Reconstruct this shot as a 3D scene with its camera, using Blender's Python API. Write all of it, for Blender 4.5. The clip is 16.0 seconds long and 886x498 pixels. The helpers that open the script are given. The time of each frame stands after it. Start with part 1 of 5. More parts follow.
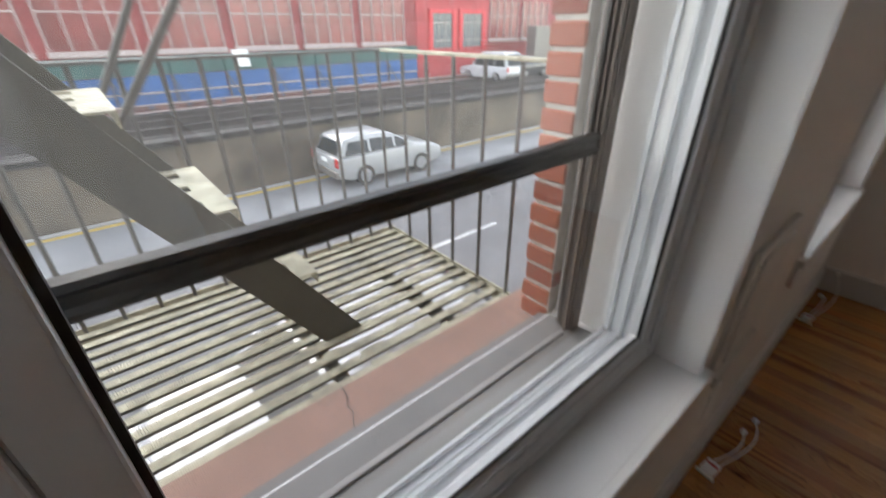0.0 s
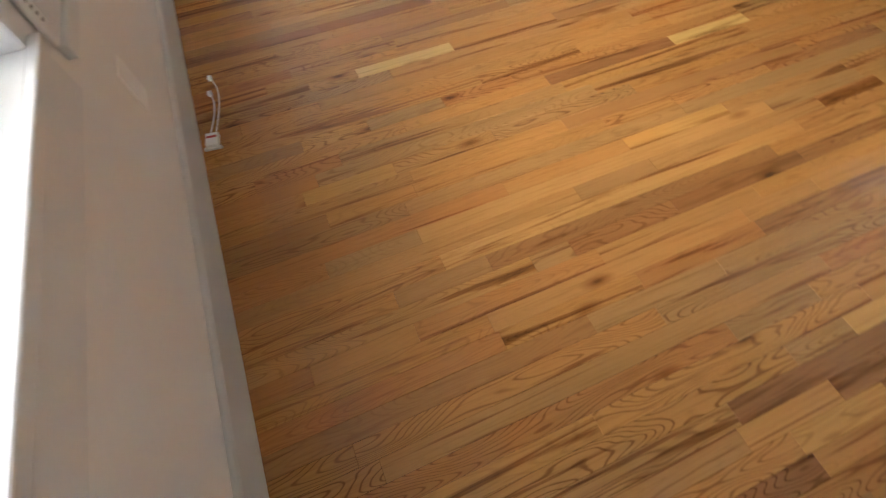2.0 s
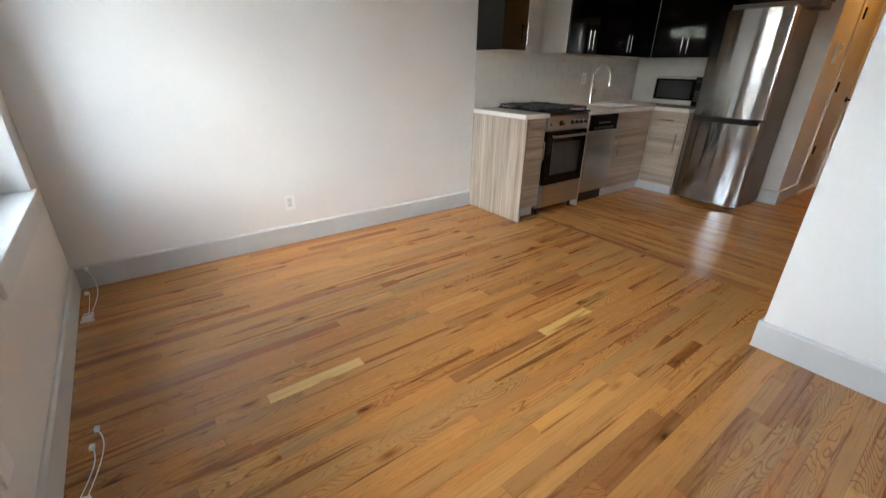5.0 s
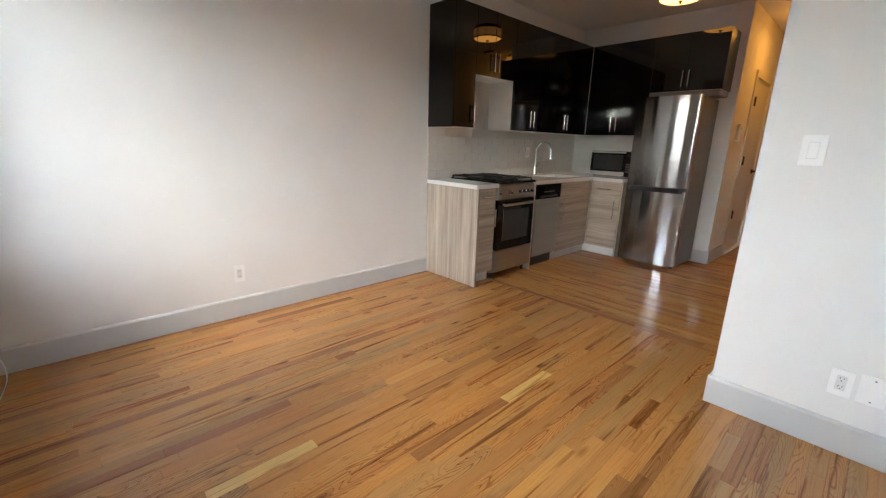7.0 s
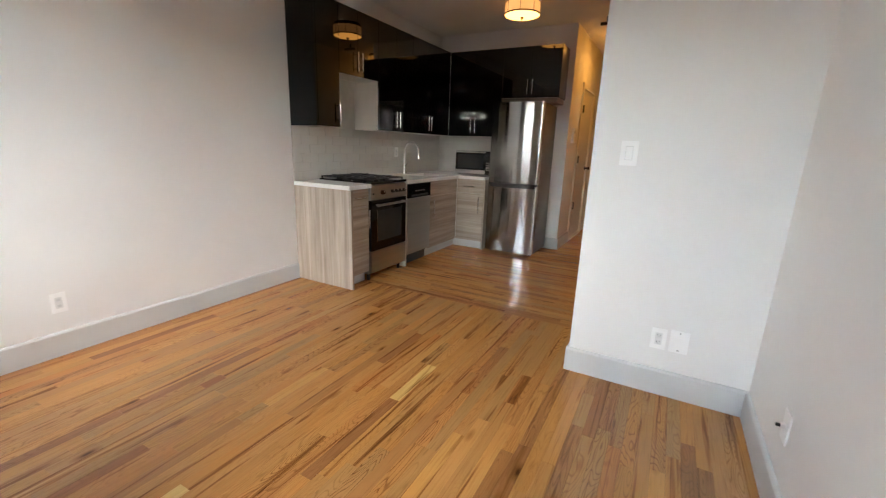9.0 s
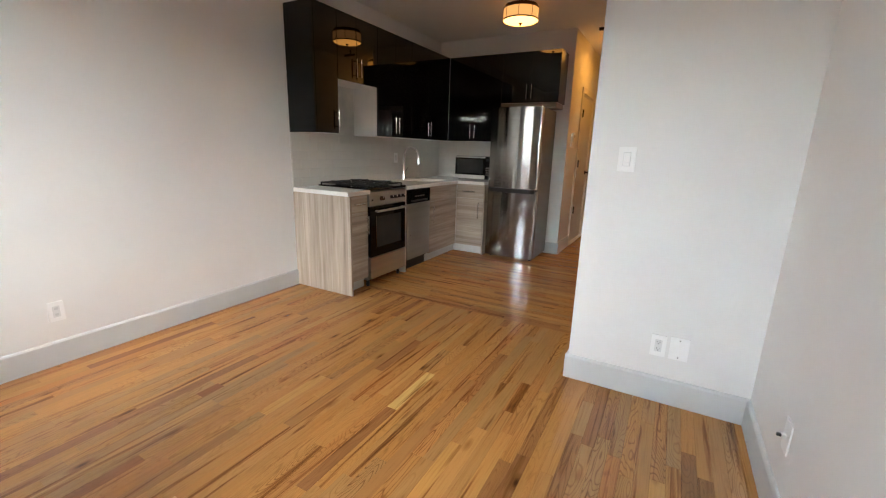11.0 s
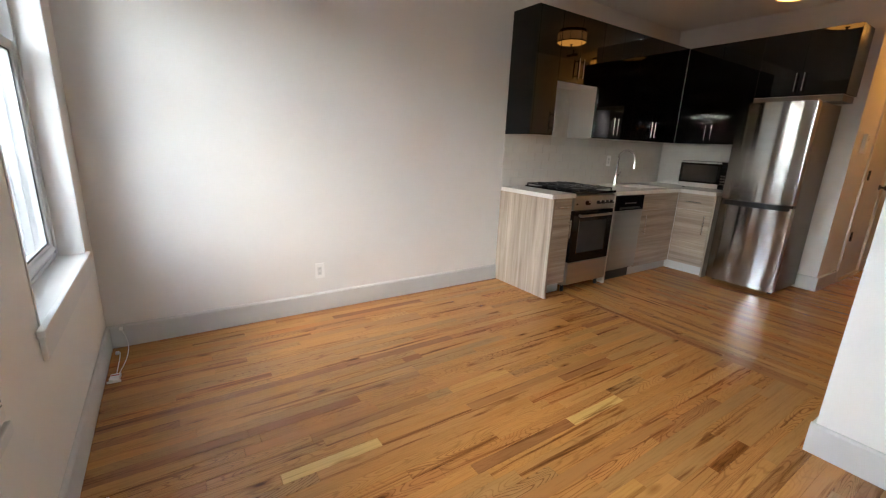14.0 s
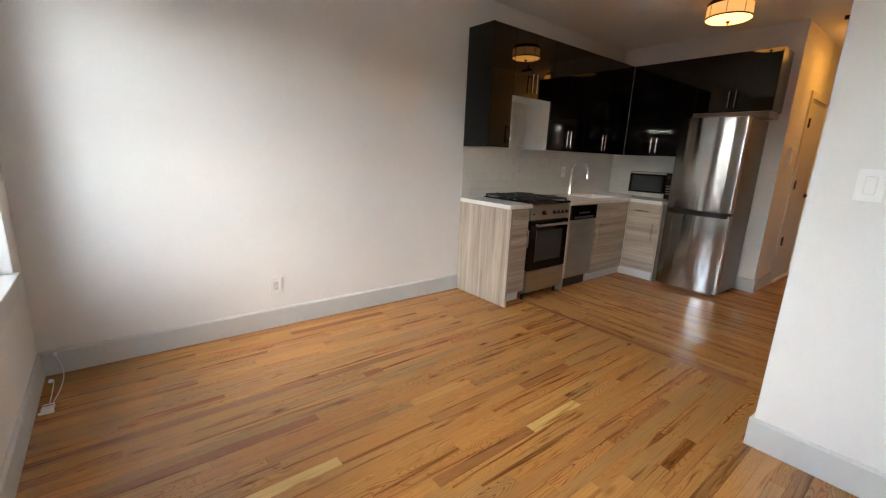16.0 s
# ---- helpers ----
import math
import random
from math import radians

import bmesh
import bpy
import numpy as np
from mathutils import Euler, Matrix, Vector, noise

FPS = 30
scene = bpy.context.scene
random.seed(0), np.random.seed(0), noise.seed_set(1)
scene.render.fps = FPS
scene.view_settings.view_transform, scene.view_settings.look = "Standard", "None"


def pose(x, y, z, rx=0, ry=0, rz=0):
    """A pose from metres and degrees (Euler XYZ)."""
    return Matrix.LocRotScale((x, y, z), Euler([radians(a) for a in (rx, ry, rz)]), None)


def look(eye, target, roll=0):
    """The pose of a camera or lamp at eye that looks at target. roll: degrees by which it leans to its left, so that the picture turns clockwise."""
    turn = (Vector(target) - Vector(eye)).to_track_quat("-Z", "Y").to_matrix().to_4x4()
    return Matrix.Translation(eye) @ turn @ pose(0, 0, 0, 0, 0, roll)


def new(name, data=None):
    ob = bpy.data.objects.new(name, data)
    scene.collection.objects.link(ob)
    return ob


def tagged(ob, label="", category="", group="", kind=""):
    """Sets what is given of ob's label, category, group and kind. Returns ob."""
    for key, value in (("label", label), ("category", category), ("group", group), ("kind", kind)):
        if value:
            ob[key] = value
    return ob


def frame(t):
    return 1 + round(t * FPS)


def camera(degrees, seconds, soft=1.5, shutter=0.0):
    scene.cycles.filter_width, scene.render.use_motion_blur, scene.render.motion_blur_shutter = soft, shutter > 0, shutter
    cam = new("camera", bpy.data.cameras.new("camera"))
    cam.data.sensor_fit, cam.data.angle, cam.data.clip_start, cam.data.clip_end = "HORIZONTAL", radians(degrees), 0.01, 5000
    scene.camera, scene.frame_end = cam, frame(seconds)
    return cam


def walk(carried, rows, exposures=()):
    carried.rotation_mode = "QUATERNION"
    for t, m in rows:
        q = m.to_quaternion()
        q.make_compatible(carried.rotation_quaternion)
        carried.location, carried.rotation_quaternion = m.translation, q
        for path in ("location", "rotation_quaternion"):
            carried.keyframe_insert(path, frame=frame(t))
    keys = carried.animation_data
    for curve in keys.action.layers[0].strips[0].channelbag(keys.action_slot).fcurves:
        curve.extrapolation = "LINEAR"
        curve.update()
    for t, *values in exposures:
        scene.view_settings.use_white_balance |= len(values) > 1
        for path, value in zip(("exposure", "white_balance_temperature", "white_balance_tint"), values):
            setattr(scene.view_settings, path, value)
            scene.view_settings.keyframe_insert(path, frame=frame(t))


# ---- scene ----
cam = camera(94.1, 16.0, soft=1.15, shutter=0.35)
PATH = [
    (0, (0.156, -0.374, 1.356), (-1.194, 0.754, 0.403), -0.4),
    (0.5, (0.163, -0.392, 1.294), (-0.707, 0.871, 0.011), -1.6),
    (1, (0.24, -0.379, 1.218), (-0.055, 0.877, -0.311), -3.0),
    (1.5, (0.365, -0.379, 1.145), (0.469, 0.688, -0.543), -3.7),
    (2, (0.431, -0.393, 1.124), (0.775, 0.482, -0.641), -1.8),
    (2.5, (0.433, -0.404, 1.098), (0.948, 0.364, -0.676), 1.4),
    (3, (0.412, -0.408, 1.097), (1.046, 0.439, -0.6), 2.1),
    (3.5, (0.411, -0.387, 1.128), (1.179, 0.648, -0.401), 2.0),
    (4, (0.408, -0.388, 1.164), (1.327, 0.838, -0.122), 2.0),
    (4.5, (0.404, -0.385, 1.209), (1.444, 0.975, 0.175), 1.8),
    (5, (0.415, -0.4, 1.238), (1.532, 1.052, 0.436), 1.2),
    (5.2, (0.413, -0.403, 1.245), (1.553, 1.072, 0.521), 1.0),
    (7.3, (0.405, -0.397, 1.243), (1.798, 0.956, 0.762), 1.6),
    (7.5, (0.393, -0.391, 1.248), (1.827, 0.917, 0.765), 1.7),
    (8, (0.401, -0.386, 1.255), (1.932, 0.802, 0.762), 1.8),
    (8.5, (0.386, -0.378, 1.256), (2.017, 0.67, 0.764), 2.0),
    (9, (0.387, -0.38, 1.261), (2.096, 0.539, 0.775), 2.0),
    (9.2, (0.385, -0.383, 1.256), (2.119, 0.493, 0.78), 2.0),
    (11.3, (0.413, -0.393, 1.28), (2.105, 0.567, 0.816), 1.5),
    (11.5, (0.414, -0.393, 1.281), (2.073, 0.62, 0.813), 1.6),
    (12, (0.41, -0.393, 1.28), (1.975, 0.757, 0.803), 1.6),
    (12.5, (0.402, -0.387, 1.279), (1.857, 0.897, 0.794), 1.8),
    (13, (0.405, -0.388, 1.289), (1.727, 1.029, 0.794), 1.9),
    (13.5, (0.411, -0.395, 1.307), (1.593, 1.136, 0.799), 2.2),
    (14, (0.396, -0.385, 1.284), (1.478, 1.222, 0.787), 2.4),
    (14.5, (0.401, -0.389, 1.294), (1.439, 1.247, 0.796), 2.6),
    (15, (0.399, -0.387, 1.287), (1.47, 1.23, 0.797), 2.6),
    (15.5, (0.414, -0.395, 1.307), (1.555, 1.173, 0.82), 2.7),
    (16, (0.414, -0.406, 1.301), (1.642, 1.109, 0.856), 2.5),
]
EXPOSURES = [(0.0, 2.92, 7200, 12), (0.5, 3.3, 7300, 12), (1.0, 3.48, 8000, 13), (1.5, 4.12, 9000, 14), (2.0, 4.78, 7300, 9), (2.5, 5.36, 5150, -4), (3.0, 5.4, 4950, -5), (3.5, 5.25, 4950, -5), (4.2, 5.05, 5750, -1), (5.0, 4.66, 6400, 3), (9.0, 4.62, 6700, 6), (12.5, 4.62, 6700, 6), (16.0, 4.6, 6800, 6)]
walk(cam, [(t, look(eye, target, roll)) for t, eye, target, roll in PATH], EXPOSURES)

# ---- world and sun ----
world = bpy.data.worlds.new("overcast_sky")
scene.world = world
world.use_nodes = True
wn, wl = world.node_tree.nodes, world.node_tree.links
sky = wn.new("ShaderNodeTexSky")
sky.sky_type = "NISHITA"
sky.sun_disc = False
sky.sun_elevation, sky.sun_rotation = radians(36), radians(252)
sky.dust_density, sky.air_density = 0.7, 1.0
grey = wn.new("ShaderNodeHueSaturation")
grey.inputs["Saturation"].default_value = 0.5
wl.new(sky.outputs[0], grey.inputs["Color"])
wl.new(grey.outputs[0], wn["Background"].inputs["Color"])
wn["Background"].inputs["Strength"].default_value = 0.14

sun_data = bpy.data.lights.new("sun", "SUN")
sun_data.energy, sun_data.angle, sun_data.color = 0.06, radians(30), (1.0, 0.98, 0.95)
sun = new("sun", sun_data)
sun.matrix_world = look((-15, -4.9, 11), (0, 0, 0))


# ---- materials ----
def nodes(name):
    m = bpy.data.materials.new(name)
    m.use_nodes = True
    return m, m.node_tree.nodes, m.node_tree.links, m.node_tree.nodes["Principled BSDF"]


def ramp(n, stops):
    r = n.new("ShaderNodeValToRGB")
    while len(r.color_ramp.elements) < len(stops):
        r.color_ramp.elements.new(0.5)
    for e, (p, c) in zip(r.color_ramp.elements, stops):
        e.position, e.color = p, (*c, 1)
    return r


def mat(name, colour, rough=0.5, metal=0.0, vary=0.12, scale=6.0, bump=0.0, bump_scale=80.0, stretch=(1, 1, 1), coat=0.0, spec=0.5):
    """A plain surface with grain and stains at two scales."""
    m, n, l, p = nodes(name)
    co = n.new("ShaderNodeTexCoord")
    mp = n.new("ShaderNodeMapping")
    mp.inputs["Scale"].default_value = stretch
    l.new(co.outputs["Object"], mp.inputs["Vector"])
    big, small = n.new("ShaderNodeTexNoise"), n.new("ShaderNodeTexNoise")
    big.inputs["Scale"].default_value, big.inputs["Detail"].default_value = scale, 3
    small.inputs["Scale"].default_value, small.inputs["Detail"].default_value = bump_scale, 2
    for x in (big, small):
        l.new(mp.outputs[0], x.inputs["Vector"])
    lo = [max(0, c * (1 - vary)) for c in colour]
    hi = [min(1, c * (1 + vary)) for c in colour]
    r = ramp(n, ((0.3, lo), (0.7, hi)))
    l.new(big.outputs["Fac"], r.inputs["Fac"])
    l.new(r.outputs["Color"], p.inputs["Base Color"])
    rr = n.new("ShaderNodeMapRange")
    rr.inputs["To Min"].default_value, rr.inputs["To Max"].default_value = max(0.02, rough * 0.85), min(1, rough * 1.15)
    l.new(small.outputs["Fac"], rr.inputs["Value"])
    l.new(rr.outputs[0], p.inputs["Roughness"])
    p.inputs["Metallic"].default_value = metal
    p.inputs["Coat Weight"].default_value = coat
    p.inputs["Specular IOR Level"].default_value = spec
    if bump:
        b = n.new("ShaderNodeBump")
        b.inputs["Strength"].default_value, b.inputs["Distance"].default_value = bump, 0.002
        l.new(small.outputs["Fac"], b.inputs["Height"])
        l.new(b.outputs[0], p.inputs["Normal"])
    return m


def glow(name, colour, emit, strength):
    m, n, l, p = nodes(name)
    p.inputs["Base Color"].default_value = (*colour, 1)
    p.inputs["Emission Color"].default_value = (*emit, 1)
    p.inputs["Emission Strength"].default_value = strength
    p.inputs["Roughness"].default_value = 0.6
    return m


HONEY = ((0.0, (0.288, 0.125, 0.0448)), (0.05, (0.403, 0.185, 0.0614)), (0.2, (0.442, 0.235, 0.085)), (0.45, (0.499, 0.232, 0.0661)), (0.7, (0.538, 0.258, 0.0767)), (0.84, (0.47, 0.195, 0.059)), (1.0, (0.547, 0.28, 0.0885)))


def floor_mat(name, along, tones=HONEY):
    """Oak strip flooring: each strip has its own tone; grain, figure and dark streaks run along it."""
    m, n, l, p = nodes(name)
    co, info, geo = n.new("ShaderNodeTexCoord"), n.new("ShaderNodeObjectInfo"), n.new("ShaderNodeNewGeometry")
    def maths(op, a, b):
        k = n.new("ShaderNodeMath")
        k.operation = op
        for i, v in enumerate((a, b)):
            if isinstance(v, (int, float)):
                k.inputs[i].default_value = v
            elif v is not None:
                l.new(v, k.inputs[i])
        return k.outputs[0]
    fr = maths("FRACT", maths("ADD", info.outputs["Random"], geo.outputs["Random Per Island"]), None)
    second = maths("FRACT", maths("MULTIPLY", fr, 17.31), None)
    shift = n.new("ShaderNodeVectorMath")
    shift.operation = "MULTIPLY_ADD"
    comb = n.new("ShaderNodeCombineXYZ")
    for k in range(3):
        l.new(fr, comb.inputs[k])
    shift.inputs[1].default_value = (37, 53, 71)
    l.new(comb.outputs[0], shift.inputs[0])
    l.new(co.outputs["Object"], shift.inputs[2])
    def noise(long, cross, scale, detail, rough=0.5, distort=0.0):
        mp, t = n.new("ShaderNodeMapping"), n.new("ShaderNodeTexNoise")
        mp.inputs["Scale"].default_value = (long, cross, 1) if along == "x" else (cross, long, 1)
        l.new(shift.outputs[0], mp.inputs["Vector"])
        l.new(mp.outputs[0], t.inputs["Vector"])
        t.inputs["Scale"].default_value, t.inputs["Detail"].default_value = scale, detail
        t.inputs["Roughness"].default_value, t.inputs["Distortion"].default_value = rough, distort
        return t.outputs["Fac"]
    fine = noise(0.7, 20, 6, 6, 0.65)
    tint = noise(0.6, 3.0, 2.2, 3)
    swell = noise(1.3, 8.5, 1.3, 1.5, 0.45)
    rings = maths("SINE", maths("MULTIPLY", swell, 190.0), None)
    streak = noise(0.55, 15, 1.5, 4, 0.6, 0.9)
    base = ramp(n, tones)
    l.new(fr, base.inputs["Fac"])
    def darken(prev, source, stops, amount):
        r = ramp(n, stops)
        l.new(source, r.inputs["Fac"])
        mx = n.new("ShaderNodeMix")
        mx.data_type, mx.blend_type = "RGBA", "MULTIPLY"
        if isinstance(amount, float):
            mx.inputs["Factor"].default_value = amount
        else:
            l.new(amount, mx.inputs["Factor"])
        l.new(prev, mx.inputs["A"])
        l.new(r.outputs["Color"], mx.inputs["B"])
        return mx.outputs["Result"]
    c = darken(base.outputs["Color"], tint, ((0.3, (0.82, 0.84, 0.84)), (0.5, (1, 1, 1)), (0.7, (1, 0.88, 0.78))), 0.7)
    c = darken(c, fine, ((0.3, (0.55, 0.46, 0.38)), (0.52, (1, 1, 1))), 0.4)
    c = darken(c, rings, ((0.0, (1, 1, 1)), (0.6, (0.93, 0.9, 0.85)), (1.0, (0.3, 0.2, 0.13))), maths("MULTIPLY", maths("POWER", second, 1.5), 0.7))
    c = darken(c, streak, ((0.27, (0.15, 0.085, 0.065)), (0.36, (0.52, 0.4, 0.32)), (0.435, (1, 1, 1))), 0.88)
    knots, kmap = n.new("ShaderNodeTexVoronoi"), n.new("ShaderNodeMapping")
    kmap.inputs["Scale"].default_value = (0.8, 2.2, 1) if along == "x" else (2.2, 0.8, 1)
    knots.inputs["Scale"].default_value = 3.2
    l.new(shift.outputs[0], kmap.inputs["Vector"])
    l.new(kmap.outputs[0], knots.inputs["Vector"])
    c = darken(c, knots.outputs["Distance"], ((0.03, (0.14, 0.08, 0.06)), (0.08, (0.62, 0.52, 0.44)), (0.17, (1, 1, 1))), 0.9)
    l.new(c, p.inputs["Base Color"])
    rr = n.new("ShaderNodeMapRange")
    rr.inputs["To Min"].default_value, rr.inputs["To Max"].default_value = 0.17, 0.3
    l.new(fine, rr.inputs["Value"])
    l.new(rr.outputs[0], p.inputs["Roughness"])
    p.inputs["Specular IOR Level"].default_value = 0.5
    b = n.new("ShaderNodeBump")
    b.inputs["Strength"].default_value, b.inputs["Distance"].default_value = 0.035, 0.001
    l.new(fine, b.inputs["Height"])
    l.new(b.outputs[0], p.inputs["Normal"])
    return m


def laminate(name, stretch):
    """Grey-beige striped wood laminate."""
    m, n, l, p = nodes(name)
    co, mp = n.new("ShaderNodeTexCoord"), n.new("ShaderNodeMapping")
    mp.inputs["Scale"].default_value = stretch
    l.new(co.outputs["Object"], mp.inputs["Vector"])
    a, f = n.new("ShaderNodeTexNoise"), n.new("ShaderNodeTexNoise")
    a.inputs["Scale"].default_value, a.inputs["Detail"].default_value = 1.5, 4
    f.inputs["Scale"].default_value, f.inputs["Detail"].default_value = 7, 4
    for x in (a, f):
        l.new(mp.outputs[0], x.inputs["Vector"])
    r = ramp(n, ((0.3, (0.3, 0.235, 0.18)), (0.5, (0.43, 0.355, 0.285)), (0.7, (0.55, 0.475, 0.395))))
    l.new(a.outputs["Fac"], r.inputs["Fac"])
    r2 = ramp(n, ((0.3, (0.72, 0.7, 0.68)), (0.6, (1, 1, 1))))
    l.new(f.outputs["Fac"], r2.inputs["Fac"])
    mx = n.new("ShaderNodeMix")
    mx.data_type, mx.blend_type = "RGBA", "MULTIPLY"
    mx.inputs["Factor"].default_value = 0.7
    l.new(r.outputs["Color"], mx.inputs["A"])
    l.new(r2.outputs["Color"], mx.inputs["B"])
    l.new(mx.outputs["Result"], p.inputs["Base Color"])
    p.inputs["Roughness"].default_value = 0.42
    return m


def glass(name, tint=(1, 1, 1), dust=0.0):
    m, n, l, p = nodes(name)
    n.remove(p)
    t, g, mx, lw = n.new("ShaderNodeBsdfTransparent"), n.new("ShaderNodeBsdfGlossy"), n.new("ShaderNodeMixShader"), n.new("ShaderNodeLayerWeight")
    t.inputs["Color"].default_value = (*tint, 1)
    g.inputs["Roughness"].default_value = 0.02
    lw.inputs["Blend"].default_value = 0.5
    pw, sc = n.new("ShaderNodeMath"), n.new("ShaderNodeMath")
    pw.operation, pw.inputs[1].default_value = "POWER", 5.0
    sc.operation, sc.inputs[1].default_value, sc.inputs[2].default_value = "MULTIPLY_ADD", 0.6, 0.025
    l.new(lw.outputs["Facing"], pw.inputs[0])
    l.new(pw.outputs[0], sc.inputs[0])
    l.new(sc.outputs[0], mx.inputs[0])
    l.new(t.outputs[0], mx.inputs[1])
    l.new(g.outputs[0], mx.inputs[2])
    film, dirty = n.new("ShaderNodeBsdfTranslucent"), n.new("ShaderNodeMixShader")
    film.inputs["Color"].default_value = (0.8, 0.8, 0.8, 1)
    dirty.inputs[0].default_value = dust
    l.new(mx.outputs[0], dirty.inputs[1])
    l.new(film.outputs[0], dirty.inputs[2])
    l.new(dirty.outputs[0], n["Material Output"].inputs["Surface"])
    return m


def screen_mat(name):
    """Fine insect mesh: mostly open, with thin dark wires."""
    m, n, l, p = nodes(name)
    n.remove(p)
    co = n.new("ShaderNodeTexCoord")
    fac = None
    for axis in ("Y", "Z"):
        w = n.new("ShaderNodeTexWave")
        w.bands_direction = axis
        w.inputs["Scale"].default_value = 120
        l.new(co.outputs["Object"], w.inputs["Vector"])
        g = n.new("ShaderNodeMath")
        g.operation, g.inputs[1].default_value = "GREATER_THAN", 0.965
        l.new(w.outputs["Fac"], g.inputs[0])
        if fac is None:
            fac = g
        else:
            mxm = n.new("ShaderNodeMath")
            mxm.operation = "MAXIMUM"
            l.new(fac.outputs[0], mxm.inputs[0])
            l.new(g.outputs[0], mxm.inputs[1])
            fac = mxm
    t, d, mx = n.new("ShaderNodeBsdfTransparent"), n.new("ShaderNodeBsdfDiffuse"), n.new("ShaderNodeMixShader")
    d.inputs["Color"].default_value = (0.2, 0.2, 0.2, 1)
    l.new(fac.outputs[0], mx.inputs[0])
    l.new(t.outputs[0], mx.inputs[1])
    l.new(d.outputs[0], mx.inputs[2])
    l.new(mx.outputs[0], n["Material Output"].inputs["Surface"])
    return m


def piece_mat(name, colours, rough, bump=0.3, bump_scale=60):
    """Bricks and tiles: the tone differs from piece to piece."""
    m, n, l, p = nodes(name)
    info, geo, co = n.new("ShaderNodeObjectInfo"), n.new("ShaderNodeNewGeometry"), n.new("ShaderNodeTexCoord")
    add, fr = n.new("ShaderNodeMath"), n.new("ShaderNodeMath")
    add.operation, fr.operation = "ADD", "FRACT"
    l.new(info.outputs["Random"], add.inputs[0])
    l.new(geo.outputs["Random Per Island"], add.inputs[1])
    l.new(add.outputs[0], fr.inputs[0])
    r = ramp(n, [(k / (len(colours) - 1), c) for k, c in enumerate(colours)])
    l.new(fr.outputs[0], r.inputs["Fac"])
    ns = n.new("ShaderNodeTexNoise")
    ns.inputs["Scale"].default_value, ns.inputs["Detail"].default_value = bump_scale, 4
    l.new(co.outputs["Object"], ns.inputs["Vector"])
    r2 = ramp(n, ((0.3, (0.75, 0.75, 0.75)), (0.6, (1, 1, 1))))
    l.new(ns.outputs["Fac"], r2.inputs["Fac"])
    mx = n.new("ShaderNodeMix")
    mx.data_type, mx.blend_type = "RGBA", "MULTIPLY"
    mx.inputs["Factor"].default_value = bump
    l.new(r.outputs["Color"], mx.inputs["A"])
    l.new(r2.outputs["Color"], mx.inputs["B"])
    l.new(mx.outputs["Result"], p.inputs["Base Color"])
    p.inputs["Roughness"].default_value = rough
    b = n.new("ShaderNodeBump")
    b.inputs["Strength"].default_value, b.inputs["Distance"].default_value = bump, 0.003
    l.new(ns.outputs["Fac"], b.inputs["Height"])
    l.new(b.outputs[0], p.inputs["Normal"])
    return m


WALL = mat("wall_paint", (0.8, 0.793, 0.778), 0.6, vary=0.02, scale=2, bump=0.06, bump_scale=220)
CEIL = mat("ceiling_paint", (0.84, 0.832, 0.815), 0.7, vary=0.02, scale=2, bump=0.05, bump_scale=180)
BASE = mat("baseboard_paint", (0.6, 0.61, 0.61), 0.42, vary=0.03, scale=3, bump=0.05, bump_scale=120)
TRIM = mat("trim_paint", (0.72, 0.725, 0.72), 0.4, vary=0.03, scale=5, bump=0.06, bump_scale=120)
VINYL = mat("white_vinyl", (0.62, 0.64, 0.66), 0.3, vary=0.03, scale=8)
GASKET = mat("black_gasket", (0.012, 0.012, 0.013), 0.5)
BRONZE = mat("bronze_aluminium", (0.032, 0.03, 0.028), 0.42, 0.3, vary=0.25, scale=12)
WORNBRONZE = mat("worn_brown_aluminium", (0.13, 0.105, 0.09), 0.5, 0.2, vary=0.35, scale=14, bump=0.1, stretch=(1, 1, 0.15))
SCREEN = screen_mat("insect_screen")
GLASS = glass("window_glass", (0.97, 0.98, 0.98))
STORMGLASS = glass("dusty_storm_glass", (0.95, 0.96, 0.96), 0.024)
GREYWOOD = mat("grey_painted_sill", (0.17, 0.163, 0.157), 0.65, vary=0.15, scale=9, bump=0.2, bump_scale=90, stretch=(1, 0.3, 1))
STONE = mat("brownstone", (0.3, 0.18, 0.14), 0.85, vary=0.12, scale=7, bump=0.4, bump_scale=140)
MORTAR = mat("mortar", (0.42, 0.39, 0.35), 0.95, vary=0.15, scale=20, bump=0.5, bump_scale=150)
BRICK = piece_mat("red_brick", ((0.3, 0.085, 0.05), (0.38, 0.12, 0.07), (0.26, 0.075, 0.05), (0.42, 0.15, 0.09)), 0.9)
OAK = floor_mat("oak_strip_lengthwise", "x")
OAK_Y = floor_mat("oak_strip_crosswise", "y")
OAK_PALE = floor_mat("pale_oak_strip", "x", ((0.0, (0.68, 0.42, 0.14)), (1.0, (0.74, 0.47, 0.17))))
OAK_LIGHT = floor_mat("light_oak_strip", "x", ((0.0, (0.57, 0.28, 0.078)), (1.0, (0.6, 0.31, 0.09))))
OAK_DARK = floor_mat("dark_oak_strip", "x", ((0.0, (0.3, 0.125, 0.042)), (1.0, (0.38, 0.16, 0.052))))
SUBFLOOR = mat("subfloor", (0.05, 0.03, 0.015), 0.9)
LAM_V = laminate("laminate_upright", (14, 14, 0.5))
LAM_H = laminate("laminate_level", (0.5, 0.5, 14))
GLOSS = mat("black_gloss", (0.003, 0.003, 0.004), 0.025, vary=0.05, spec=0.46)
CARCASS = mat("white_carcass", (0.72, 0.71, 0.68), 0.4, vary=0.02)
DARKSIDE = mat("dark_brown_side", (0.03, 0.025, 0.022), 0.25, vary=0.1)
